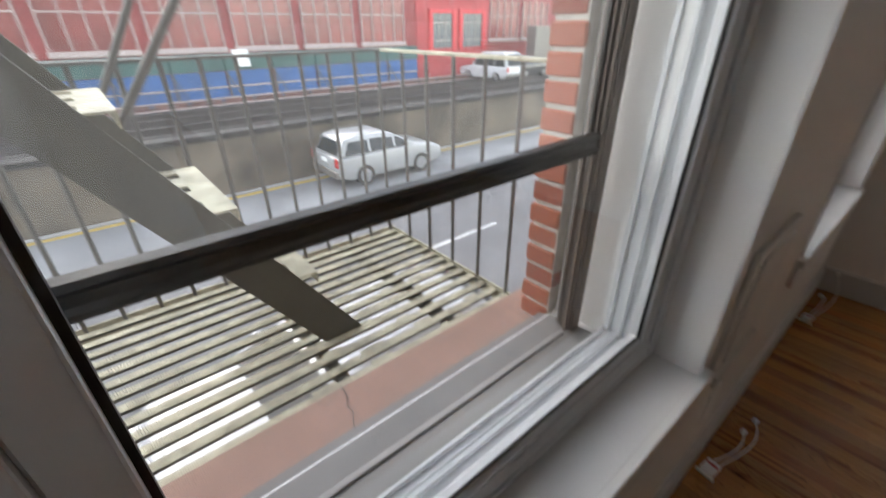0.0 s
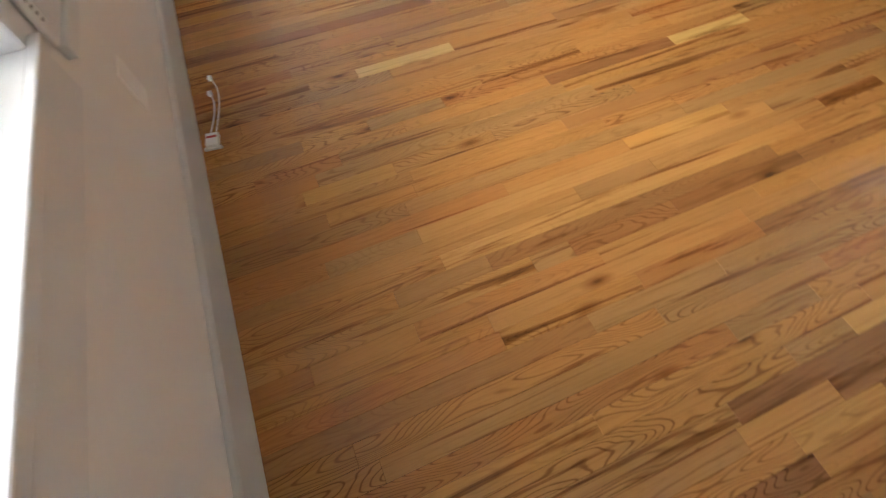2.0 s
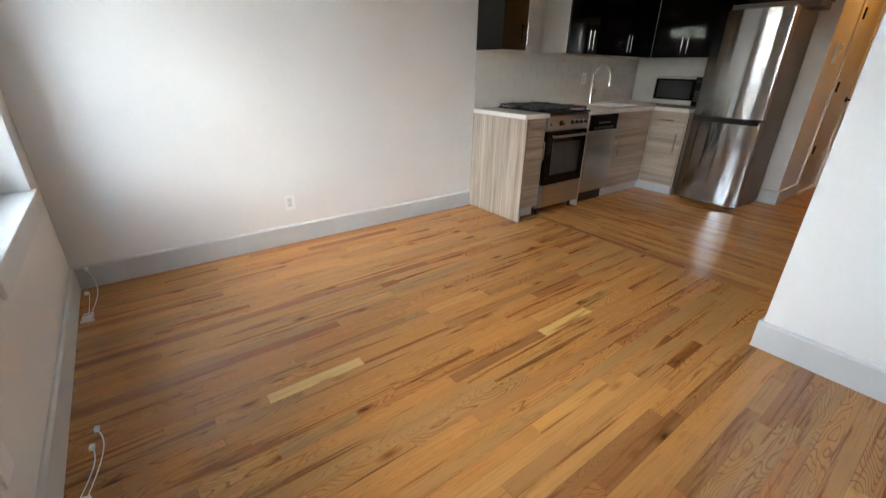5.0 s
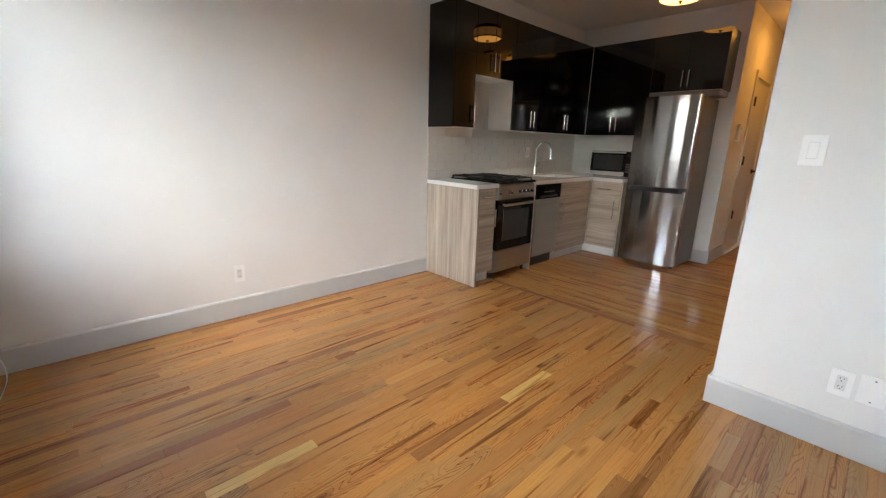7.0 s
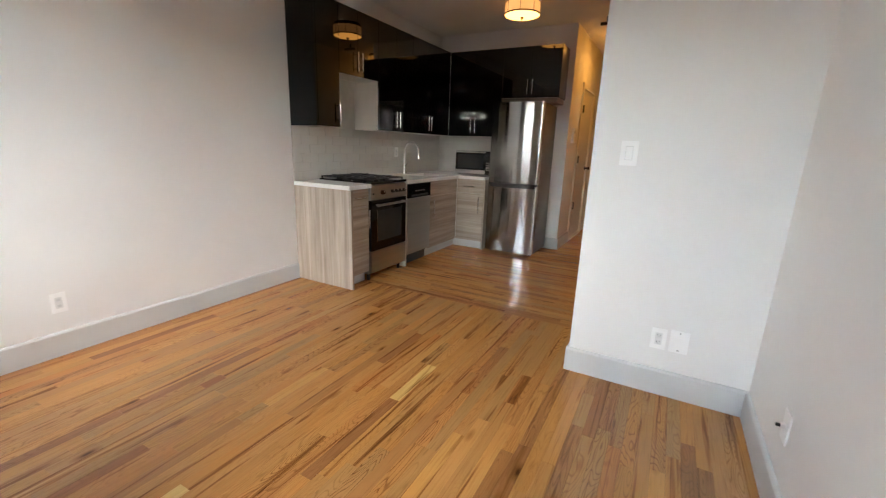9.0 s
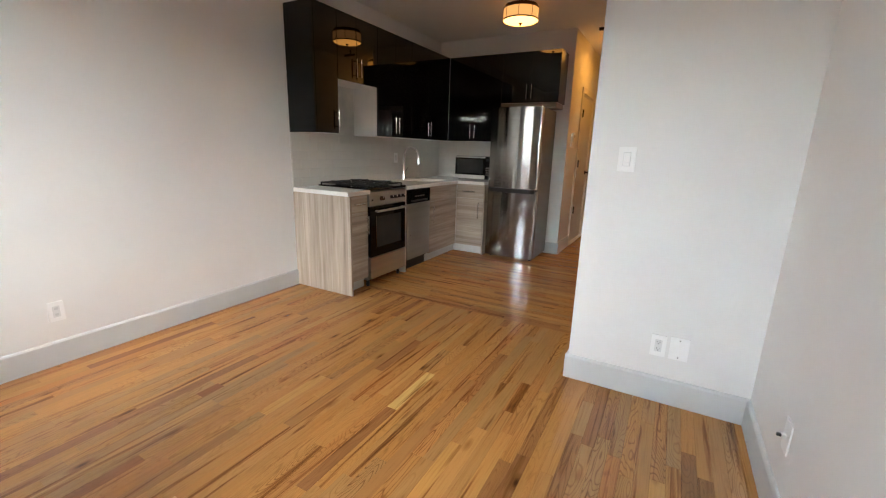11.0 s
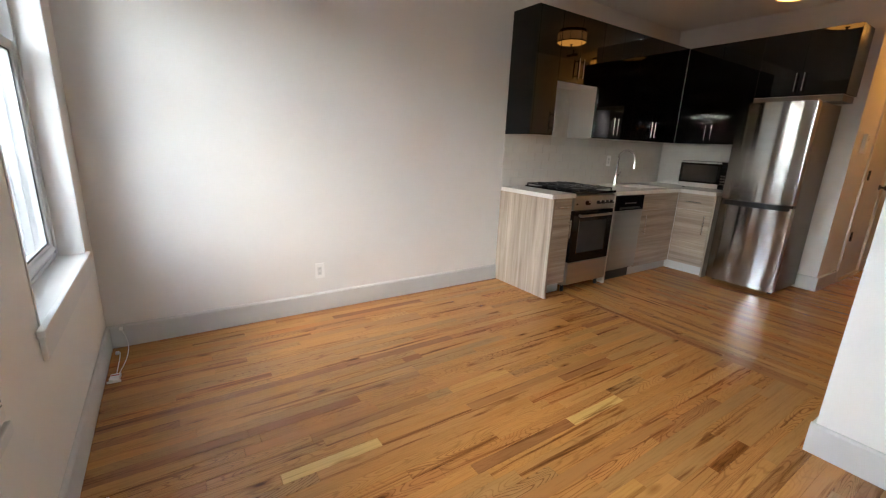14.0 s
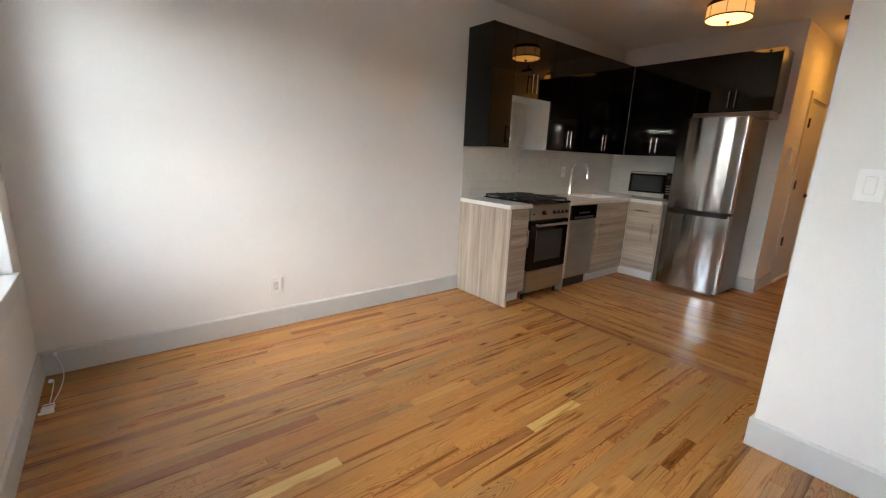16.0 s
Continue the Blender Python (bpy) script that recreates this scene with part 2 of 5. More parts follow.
QUARTZ = mat("white_quartz", (0.8, 0.79, 0.77), 0.2, vary=0.03, scale=40)
TILE = piece_mat("glazed_tile", ((0.66, 0.65, 0.61), (0.68, 0.67, 0.63), (0.65, 0.64, 0.605)), 0.16, bump=0.06, bump_scale=15)
GROUT = mat("grout", (0.66, 0.65, 0.61), 0.9)
STEEL = mat("brushed_steel", (0.31, 0.305, 0.297), 0.13, 1.0, vary=0.04, scale=2, bump=0.04, bump_scale=60, stretch=(0.3, 0.3, 10))
STEEL_H = mat("brushed_steel_level", (0.43, 0.42, 0.4), 0.3, 1.0, vary=0.05, scale=2, bump=0.01, bump_scale=60, stretch=(0.3, 0.3, 10))
CHROME = mat("chrome", (0.75, 0.75, 0.75), 0.12, 1.0, vary=0.02)
for m_ in (STEEL,):
    b_ = m_.node_tree.nodes["Principled BSDF"]
    b_.inputs["Anisotropic"].default_value = 0.95
    b_.inputs["Anisotropic Rotation"].default_value = 0.25
    tg = m_.node_tree.nodes.new("ShaderNodeTangent")
    tg.direction_type, tg.axis = "RADIAL", "Z"
    m_.node_tree.links.new(tg.outputs[0], b_.inputs["Tangent"])
SIDEGREY = mat("fridge_side", (0.17, 0.155, 0.14), 0.4, 0.4, vary=0.05)
BLACKGLASS = mat("black_glass", (0.006, 0.006, 0.007), 0.06, spec=0.25)
OVENWIN = mat("oven_window", (0.04, 0.044, 0.047), 0.08, spec=0.35)
SILVER = mat("silver_paint", (0.5, 0.495, 0.48), 0.3, 0.5, vary=0.04, scale=6)
BLACK = mat("black_plastic", (0.014, 0.014, 0.015), 0.35)
IRON = mat("cast_iron", (0.02, 0.02, 0.021), 0.55, bump=0.3)
PLASTIC = mat("white_plastic", (0.88, 0.88, 0.87), 0.3, vary=0.02)
REDLABEL = mat("red_label", (0.5, 0.05, 0.04), 0.5)
HINGE = mat("dark_hinge", (0.02, 0.015, 0.012), 0.4, 0.6)
DOORPAINT = mat("door_paint", (0.72, 0.7, 0.66), 0.4, vary=0.03)
SHADE = glow("lamp_shade", (0.8, 0.65, 0.4), (1.0, 0.42, 0.12), 0.042)
HALL_SHADE = glow("hall_lamp_shade", (0.8, 0.65, 0.4), (1.0, 0.4, 0.07), 0.15)
HALL_DIFFUSER = glow("hall_lamp_diffuser", (0.9, 0.8, 0.6), (1.0, 0.43, 0.08), 0.75)
DIFFUSER = glow("lamp_diffuser", (0.9, 0.8, 0.6), (1.0, 0.42, 0.09), 0.32)
LAMPMETAL = mat("oiled_bronze", (0.06, 0.03, 0.015), 0.35, 0.8)
CREAM = mat("weathered_cream_paint", (0.38, 0.36, 0.265), 0.7, vary=0.35, scale=14, bump=0.4, bump_scale=70)
IRONGREEN = mat("dark_olive_iron", (0.04, 0.038, 0.024), 0.6, vary=0.3, scale=12, bump=0.3)
RAILIRON = mat("grey_rail_paint", (0.085, 0.082, 0.076), 0.6, vary=0.2, scale=20)
ASPHALT = mat("worn_asphalt", (0.2, 0.2, 0.203), 0.9, vary=0.2, scale=0.8, bump=0.4, bump_scale=60)
PAVE = mat("pavement_concrete", (0.44, 0.43, 0.41), 0.9, vary=0.1, scale=1.2, bump=0.3, bump_scale=60)
CONCRETE = mat("stained_concrete", (0.1, 0.081, 0.06), 0.9, vary=0.6, scale=0.7, bump=0.4, bump_scale=30)
GRAVEL = mat("dark_track_bed", (0.022, 0.019, 0.017), 0.95, vary=0.6, scale=1.1, bump=0.6, bump_scale=30)
RUSTRAIL = mat("rusty_rail", (0.06, 0.05, 0.046), 0.7, 0.3, vary=0.3)
YELLOW = mat("yellow_road_paint", (0.5, 0.34, 0.07), 0.8, vary=0.2)
WHITEPAINT = mat("white_road_paint", (0.72, 0.72, 0.7), 0.8, vary=0.15)
REDWALL = mat("red_painted_wall", (0.27, 0.05, 0.048), 0.8, vary=0.15, scale=0.6, bump=0.2)
BAYRED = mat("weathered_red_bay", (0.4, 0.05, 0.052), 0.7, vary=0.2, scale=0.9, bump=0.2)
REDBRIGHT = mat("bright_red_paint", (0.6, 0.03, 0.04), 0.5)
DULLRED = mat("dull_brown_red", (0.13, 0.06, 0.052), 0.8, vary=0.4, scale=2)
PINKSILL = mat("pale_sill", (0.45, 0.36, 0.34), 0.7)
MULLION = mat("pale_mullion", (0.38, 0.31, 0.295), 0.6)
FARGLASS = mat("far_glass", (0.22, 0.05, 0.045), 0.2, vary=0.3, scale=0.5)
GREYGLASS = mat("grey_far_glass", (0.1, 0.12, 0.125), 0.15)
BLUE = mat("blue_hoarding", (0.02, 0.095, 0.27), 0.6, vary=0.2, scale=1.2)
GREEN = mat("green_hoarding", (0.03, 0.09, 0.08), 0.6, vary=0.2, scale=1.2)
CARWHITE = mat("white_car_paint", (0.5, 0.5, 0.51), 0.25, vary=0.02, coat=0.6)
CARSILVER = mat("silver_car_paint", (0.34, 0.345, 0.35), 0.3, 0.2, vary=0.03, coat=0.5)
CARGLASS = mat("car_glass", (0.02, 0.028, 0.032), 0.06)
CARDARK = mat("dark_car_paint", (0.03, 0.032, 0.035), 0.3, vary=0.05, coat=0.5)
TYRE = mat("tyre_rubber", (0.02, 0.02, 0.02), 0.8)
RIM = mat("alloy_rim", (0.4, 0.4, 0.41), 0.3, 0.9)
TAIL = mat("red_tail_lamp", (0.4, 0.02, 0.02), 0.25)
HEAD = mat("clear_head_lamp", (0.6, 0.6, 0.6), 0.1)


# ---- mesh helpers ----
def add_box(bm, lo, hi, bevel=0.0, seg=2):
    lo, hi = Vector(lo), Vector(hi)
    ret = bmesh.ops.create_cube(bm, size=1.0)
    for v in ret["verts"]:
        v.co = Vector([(lo[k] + hi[k]) / 2 + v.co[k] * (hi[k] - lo[k]) for k in range(3)])
    if bevel:
        edges = list({e for v in ret["verts"] for e in v.link_edges})
        bmesh.ops.bevel(bm, geom=edges, offset=bevel, segments=seg, affect="EDGES", profile=0.5)
    return bm


def box(lo, hi, bevel=0.0, seg=2):
    return add_box(bmesh.new(), lo, hi, bevel, seg)


def boxes(*pairs, bevel=0.0):
    bm = bmesh.new()
    for lo, hi in pairs:
        add_box(bm, lo, hi, bevel)
    return bm


def add_rod(bm, a, b, r, n=12, r2=None):
    a, b = Vector(a), Vector(b)
    d = b - a
    m = Matrix.Translation((a + b) / 2) @ d.to_track_quat("Z", "Y").to_matrix().to_4x4()
    bmesh.ops.create_cone(bm, cap_ends=True, segments=n, radius1=r, radius2=r if r2 is None else r2, depth=d.length, matrix=m)
    return bm


def rod(a, b, r, n=12, r2=None):
    return add_rod(bmesh.new(), a, b, r, n, r2)


def tube(points, r, n=8):
    """A round tube swept through the points."""
    bm, rings = bmesh.new(), []
    pts = [Vector(p) for p in points]
    for i, p in enumerate(pts):
        d = (pts[min(i + 1, len(pts) - 1)] - pts[max(i - 1, 0)]).normalized()
        side = d.cross(Vector((0.13, 0.21, 0.97)))
        side.normalize()
        up = side.cross(d)
        rings.append([bm.verts.new(p + r * (math.cos(a) * side + math.sin(a) * up)) for a in [k * 2 * math.pi / n for k in range(n)]])
    for a, b in zip(rings, rings[1:]):
        for k in range(n):
            bm.faces.new((a[k], a[(k + 1) % n], b[(k + 1) % n], b[k]))
    bm.faces.new(rings[0][::-1])
    bm.faces.new(rings[-1])
    bmesh.ops.recalc_face_normals(bm, faces=bm.faces)
    return bm


def prism(outline, axis, a, b, bevel=0.0):
    """An outline in the other two axes, drawn out along one axis from a to b."""
    bm = bmesh.new()
    def at(u, v, w):
        return {"x": (w, u, v), "y": (u, w, v), "z": (u, v, w)}[axis]
    lo = [bm.verts.new(at(u, v, a)) for u, v in outline]
    hi = [bm.verts.new(at(u, v, b)) for u, v in outline]
    n = len(outline)
    bm.faces.new(lo)
    bm.faces.new(hi[::-1])
    for k in range(n):
        bm.faces.new((lo[k], hi[k], hi[(k + 1) % n], lo[(k + 1) % n]))
    bmesh.ops.recalc_face_normals(bm, faces=bm.faces)
    if bevel:
        bmesh.ops.bevel(bm, geom=list(bm.edges), offset=bevel, segments=2, affect="EDGES", profile=0.5)
    return bm


def lathe(profile, centre, n=40):
    """Turns (radius, height) points about an upright axis through centre."""
    bm, rings = bmesh.new(), []
    cx, cy, cz = centre
    for r, z in profile:
        rings.append([bm.verts.new((cx + max(r, 1e-4) * math.cos(k * 2 * math.pi / n), cy + max(r, 1e-4) * math.sin(k * 2 * math.pi / n), cz + z)) for k in range(n)])
    for a, b in zip(rings, rings[1:]):
        for k in range(n):
            bm.faces.new((a[k], a[(k + 1) % n], b[(k + 1) % n], b[k]))
    bmesh.ops.recalc_face_normals(bm, faces=bm.faces)
    return bm


def mesh_object(name, bm, material, smooth=False):
    me = bpy.data.meshes.new(name)
    for f in bm.faces:
        f.smooth = smooth
    bm.to_mesh(me)
    bm.free()
    if smooth:
        me.set_sharp_from_angle(angle=radians(40))
    me.materials.append(material)
    return new(name, me)


def structure(name, bm, material, label, category):
    return tagged(mesh_object(name, bm, material), label, category, kind="structure")


def thing(name, label, category, base, group="", kind=""):
    ob = new(name)
    ob.empty_display_size = 0.1
    ob.location = base
    ob["base"] = base
    return tagged(ob, label, category, group, kind)


def part(name, bm, material, parent, label="", smooth=False):
    """One mesh under a thing or a part; the mesh is given in the place's own coordinates."""
    root = parent
    while root.parent:
        root = root.parent
    bm.transform(Matrix.Translation(-root.location))
    ob = mesh_object(name, bm, material, smooth)
    ob.parent = parent
    return tagged(ob, label)


# ---- sizes of the flat ----
LONG = 2.59       # face of the long wall
RIGHT = -0.87     # face of the opposite wall beside the camera
STUB = 2.70       # face of the stub wall with the light switch
BACK = 5.68       # face of the kitchen's end wall
HALL = 0.80       # face of the hall's wall with the door
HEAD_Z, CEILING = 2.36, 2.68
SILL = 0.66
WIN = ((-0.5, 0.5), (1.35, 2.335))   # the two window openings, along the window wall
LEAF, OUT = -0.38, -0.475            # inner leaf's back, brick face


# ---- floor ----
floor = structure("floor", box((-0.01, RIGHT - 0.02, -0.12), (8.8, LONG + 0.02, -0.019)), SUBFLOOR, "honey-coloured oak strip floor with dark streaks and a glossy finish", "floor")
PITCH, TOP = 0.057, 0.0


def plank_bm(bm, x0, x1, y0, y1, top):
    g = 0.0003
    lo = [(x0 + g, y0 + g), (x1 - g, y0 + g), (x1 - g, y1 - g), (x0 + g, y1 - g)]
    i = 0.0008
    hi = [(x0 + i, y0 + i), (x1 - i, y0 + i), (x1 - i, y1 - i), (x0 + i, y1 - i)]
    bot = [bm.verts.new((x, y, -0.019)) for x, y in lo]
    mid = [bm.verts.new((x, y, top - 0.0005)) for x, y in lo]
    up = [bm.verts.new((x, y, top)) for x, y in hi]
    bm.faces.new(up)
    for a, b in ((bot, mid), (mid, up)):
        for k in range(4):
            bm.faces.new((a[k], a[(k + 1) % 4], b[(k + 1) % 4], b[k]))


rng = random.Random(5)
plank_meshes = {}


def plank(length, along, x, y, wood=OAK):
    """A strip as an object of its own; strips of one length share a mesh."""
    key = (round(length, 3), along, wood.name)
    if key not in plank_meshes:
        bm = bmesh.new()
        if along == "x":
            plank_bm(bm, -length / 2, length / 2, -PITCH / 2, PITCH / 2, TOP)
        else:
            plank_bm(bm, -PITCH / 2, PITCH / 2, -length / 2, length / 2, TOP)
        me = bpy.data.meshes.new("plank")
        bm.to_mesh(me)
        bm.free()
        me.materials.append(wood)
        plank_meshes[key] = me
    ob = new("plank", plank_meshes[key])
    ob.location = (x, y, 0)
    ob.parent = floor


def strip_row(start, stop):
    """Butt joints along one row of strips."""
    cuts, at = [start], start - rng.uniform(0.05, 0.6)
    while True:
        at += rng.choice((0.3, 0.45, 0.6, 0.75, 0.9, 1.1, 1.4))
        if at > stop - 0.12:
            break
        if at > start + 0.12:
            cuts.append(round(at, 2))
    return list(zip(cuts, cuts[1:] + [stop]))


EDGE = 3.30   # where the living room's strips meet the kitchen's
# strips whose tone stands out from the rest: row, start, end, wood
MARKED = ((33, 0.645, 1.06, OAK_PALE), (27, 1.91, 2.3, OAK_PALE), (20, 1.41, 1.85, OAK_LIGHT), (28, 0.35, 0.6, OAK_LIGHT), (3, 1.235, 1.54, OAK_LIGHT), (6, 1.59, 2.07, OAK_LIGHT),
          (15, 1.015, 1.4, OAK_DARK), (43, 1.48, 1.6, OAK_DARK), (39, 0.58, 1.1, OAK_DARK), (2, 0.96, 1.25, OAK_DARK), (24, 0.3, 0.62, OAK_LIGHT), (36, 1.55, 1.95, OAK_LIGHT))
rest_x, rest_y = bmesh.new(), bmesh.new()
row, row_y = 0, RIGHT - 0.0063
rows_x = []
while row_y < LONG:
    stop = STUB + 0.02 if row_y + PITCH < 0 else EDGE
    spans = strip_row(0.0, stop)
    for r, a, b, wood in MARKED:
        if r == row:
            spans = [(p, min(q, a)) for p, q in spans if p < a - 0.08] + [(a, b)] + [(max(p, b), q) for p, q in spans if q > b + 0.08]
            spans = [(p, a if abs(q - a) < 0.081 else q) for p, q in spans]
            spans = [(b if 0 < p - b < 0.081 else p, q) for p, q in spans]
    for p, q in spans:
        woods = [w for r, a, b, w in MARKED if r == row and (a, b) == (p, q)]
        rows_x.append((p, q, row_y + PITCH / 2, woods[0] if woods else OAK))
    row_y += PITCH
    row += 1
rows_x.sort(key=lambda q: max(q[0] - 0.4, 0) + abs(q[2] - 0.3) - (5 if q[3] != OAK else 0))
for k, (a, b, y, wood) in enumerate(rows_x):
    if k < 298:
        plank(b - a, "x", (a + b) / 2, y, wood)
    else:
        plank_bm(rest_x, a, b, y - PITCH / 2, y + PITCH / 2, TOP)
x = EDGE
while x < 8.7:
    top_y = LONG if x < BACK else HALL
    for a, b in strip_row(0.0, top_y):
        plank_bm(rest_y, x, x + PITCH, a, b, TOP)
    x += PITCH
for name, bm, m in (("further_planks", rest_x, OAK), ("kitchen_planks", rest_y, OAK_Y)):
    tagged(part(name, bm, m, floor), kind="stuff")


# ---- walls and ceiling ----
T = 0.12
structure("wall_long", box((OUT, LONG, -0.12), (8.8, LONG + 0.25, CEILING)), WALL, "long white painted living room wall", "wall")
structure("wall_right", box((LEAF, RIGHT - 0.25, -0.12), (STUB, RIGHT, CEILING)), WALL, "white painted side wall", "wall")
structure("wall_stub", box((STUB, RIGHT - 0.25, -0.02), (8.8, 0.0, CEILING)), WALL, "white painted wall corner with a light switch", "wall")
structure("wall_kitchen", box((BACK, HALL + T, -0.02), (BACK + T, LONG, CEILING)), WALL, "white painted kitchen end wall", "wall")
DOOR_X = (6.35, 7.13)
structure("wall_hall", boxes(((BACK, HALL, -0.02), (DOOR_X[0], HALL + T, CEILING)), ((DOOR_X[1], HALL, -0.02), (8.6, HALL + T, CEILING)),
          ((DOOR_X[0], HALL, 2.05), (DOOR_X[1], HALL + T, CEILING))), WALL, "white painted hall wall in warm light", "wall")
structure("wall_hall_end", box((8.6, 0.0, -0.02), (8.72, HALL + T, CEILING)), WALL, "white painted end of the hall", "wall")
structure("ceiling", box((OUT, RIGHT - 0.25, CEILING), (8.8, LONG + 0.25, CEILING + 0.2)), CEIL, "flat white painted ceiling", "ceiling")

pairs = []
spans = ((RIGHT, WIN[0][0]), (WIN[0][1], WIN[1][0]), (WIN[1][1], LONG))
for a, b in spans:
    pairs.append(((LEAF, a, -0.12), (0, b, CEILING)))
for a, b in WIN:
    pairs.append(((LEAF, a, -0.12), (0, b, SILL - 0.03)))
    pairs.append(((LEAF, a, HEAD_Z), (0, b, CEILING)))
window_wall = structure("wall_window", boxes(*pairs), WALL, "white painted window wall with deep plaster reveals", "wall")

BRICK_OPEN = [((a + b) / 2 - 0.49, (a + b) / 2 + 0.455) for a, b in WIN]
pairs = []
for a, b in ((-6, BRICK_OPEN[0][0]), (BRICK_OPEN[0][1], BRICK_OPEN[1][0]), (BRICK_OPEN[1][1], 9)):
    pairs.append(((OUT + 0.012, a + 0.006, -3.4), (LEAF, b - 0.006, 6)))
for a, b in BRICK_OPEN:
    pairs.append(((OUT + 0.012, a, -3.4), (LEAF, b, 0.46)))
    pairs.append(((OUT + 0.012, a, 2.25), (LEAF, b, 6)))
brick_wall = structure("wall_brick", boxes(*pairs), MORTAR, "red brick house wall with pale mortar joints", "wall")


def board(name, a, b, side):
    """A baseboard with an eased top from a to b; side: which way it stands out from its wall."""
    h, t = 0.143, 0.016
    (x0, y0), (x1, y1) = a, b
    if abs(x1 - x0) > abs(y1 - y0):
        o = [(y0, 0.001), (y0 + side * t, 0.001), (y0 + side * t, h - 0.012), (y0 + side * (t - 0.005), h - 0.003), (y0 + side * (t - 0.009), h), (y0, h)]
        bm = prism(o, "x", x0, x1)
    else:
        o = [(x0, 0.001), (x0 + side * t, 0.001), (x0 + side * t, h - 0.012), (x0 + side * (t - 0.005), h - 0.003), (x0 + side * (t - 0.009), h), (x0, h)]
        bm = prism(o, "y", y0, y1)
    structure(name, bm, BASE, "tall pale grey painted baseboard", "baseboard")


board("baseboard", (0, LONG - 0.0005), (3.03, LONG - 0.0005), -1)
board("baseboard", (0.0005, RIGHT + 0.017), (0.0005, LONG - 0.017), 1)
board("baseboard", (0.0, RIGHT + 0.0005), (STUB - 0.017, RIGHT + 0.0005), 1)
board("baseboard", (STUB - 0.0005, RIGHT), (STUB - 0.0005, 0.016), -1)
board("baseboard", (STUB, 0.0005), (8.6, 0.0005), 1)
board("baseboard", (BACK - 0.0005, HALL - 0.016), (BACK - 0.0005, 0.96), -1)
board("baseboard", (BACK, HALL - 0.0005), (DOOR_X[0] - 0.08, HALL - 0.0005), -1)
board("baseboard", (DOOR_X[1] + 0.08, HALL - 0.0005), (8.6, HALL - 0.0005), -1)


# ---- windows ----
def window(name, a, b):
    """A white double-hung window in a plaster reveal, with a dark storm window outside it."""
    w = thing(name, "white vinyl double-hung window with a dark bronze storm frame outside", "window", (0, (a + b) / 2, SILL), kind="structure")
    def ring(x0, x1, y0, y1, z0, z1, t, bevel=0.0, low=None):
        low = low or t
        return boxes(((x0, y0, z0), (x1, y0 + t, z1)), ((x0, y1 - t, z0), (x1, y1, z1)),
                     ((x0 + 0.001, y0 + t, z0), (x1 - 0.001, y1 - t, z0 + low)), ((x0 + 0.001, y0 + t, z1 - t), (x1 - 0.001, y1 - t, z1)), bevel=bevel)
    mid = 1.62
    # outer frame with its tracks
    fr = part("window_frame", ring(-0.215, -0.098, a + 0.001, b - 0.001, SILL + 0.004, HEAD_Z - 0.001, 0.035, 0.003, 0.018), VINYL, w)
    part("track", boxes(*[((-0.21, y, SILL + 0.02), (-0.2, y + 0.012, HEAD_Z - 0.04)) for y in (a + 0.036, b - 0.048)]), VINYL, fr)
    part("track", boxes(*[((-0.176, y, SILL + 0.02), (-0.168, y + 0.016, HEAD_Z - 0.04)) for y in (a + 0.036, b - 0.052)]), VINYL, fr)
    part("track_cover", boxes(*[((-0.206, y, 1.05), (-0.18, y + 0.005, HEAD_Z - 0.05)) for y in (a + 0.037, b - 0.043)]), TRIM, fr)
    for x, h in ((-0.213, 0.012), (-0.196, 0.005), (-0.18, 0.014), (-0.158, 0.006), (-0.144, 0.01)):
        part("bottom_track", box((x, a + 0.05, SILL + 0.0215), (x + 0.006, b - 0.05, SILL + 0.022 + h), 0.001), VINYL, fr)
    for x0, z0, z1, low in ((-0.135, SILL + 0.006, mid + 0.02, 0.072), (-0.166, mid - 0.02, HEAD_Z - 0.037, 0.04)):
        sa = part("sash", boxes(((x0, a + 0.036, z0), (x0 + 0.03, a + 0.078, z1)), ((x0, b - 0.078, z0), (x0 + 0.03, b - 0.036, z1)), ((x0 + 0.001, a + 0.078, z1 - 0.042), (x0 + 0.029, b - 0.078, z1)), bevel=0.003), VINYL, w)
        part("bottom_rail", prism([(x0, z0), (x0, z0 + low - 0.004), (x0 + 0.004, z0 + low), (x0 + 0.0185, z0 + low), (x0 + 0.022, z0 + low - 0.004), (x0 + 0.0295, z0 + low - 0.009), (x0 + 0.0295, z0)], "y", a + 0.0785, b - 0.0785), VINYL, sa)
        y0, y1, q0, q1 = a + 0.078, b - 0.078, z0 + low, z1 - 0.042
        part("gasket", ring(x0 + 0.0172, x0 + 0.0225, y0 - 0.001, y1 + 0.001, q0 - 0.001, q1 + 0.001, 0.0065), GASKET, sa, "thin black gasket")
        gl = part("pane", box((x0 + 0.013, y0, q0), (x0 + 0.017, y1, q1)), GLASS, sa)
        gl.visible_shadow = False
        if z0 < 1:
            part("rail_lip", prism([(x0 + 0.03, z0 + 0.03), (x0 + 0.039, z0 + 0.034), (x0 + 0.04, z0 + 0.04), (x0 + 0.037, z0 + 0.043), (x0 + 0.03, z0 + 0.054)], "y", a + 0.042, b - 0.042, 0.002), VINYL, sa)
            part("lock", box((x0 + 0.003, (a + b) / 2 - 0.03, z1), (x0 + 0.026, (a + b) / 2 + 0.03, z1 + 0.014), 0.004), VINYL, sa)
    # storm window
    y0, y1 = (a + b) / 2 - 0.496, (a + b) / 2 + 0.468
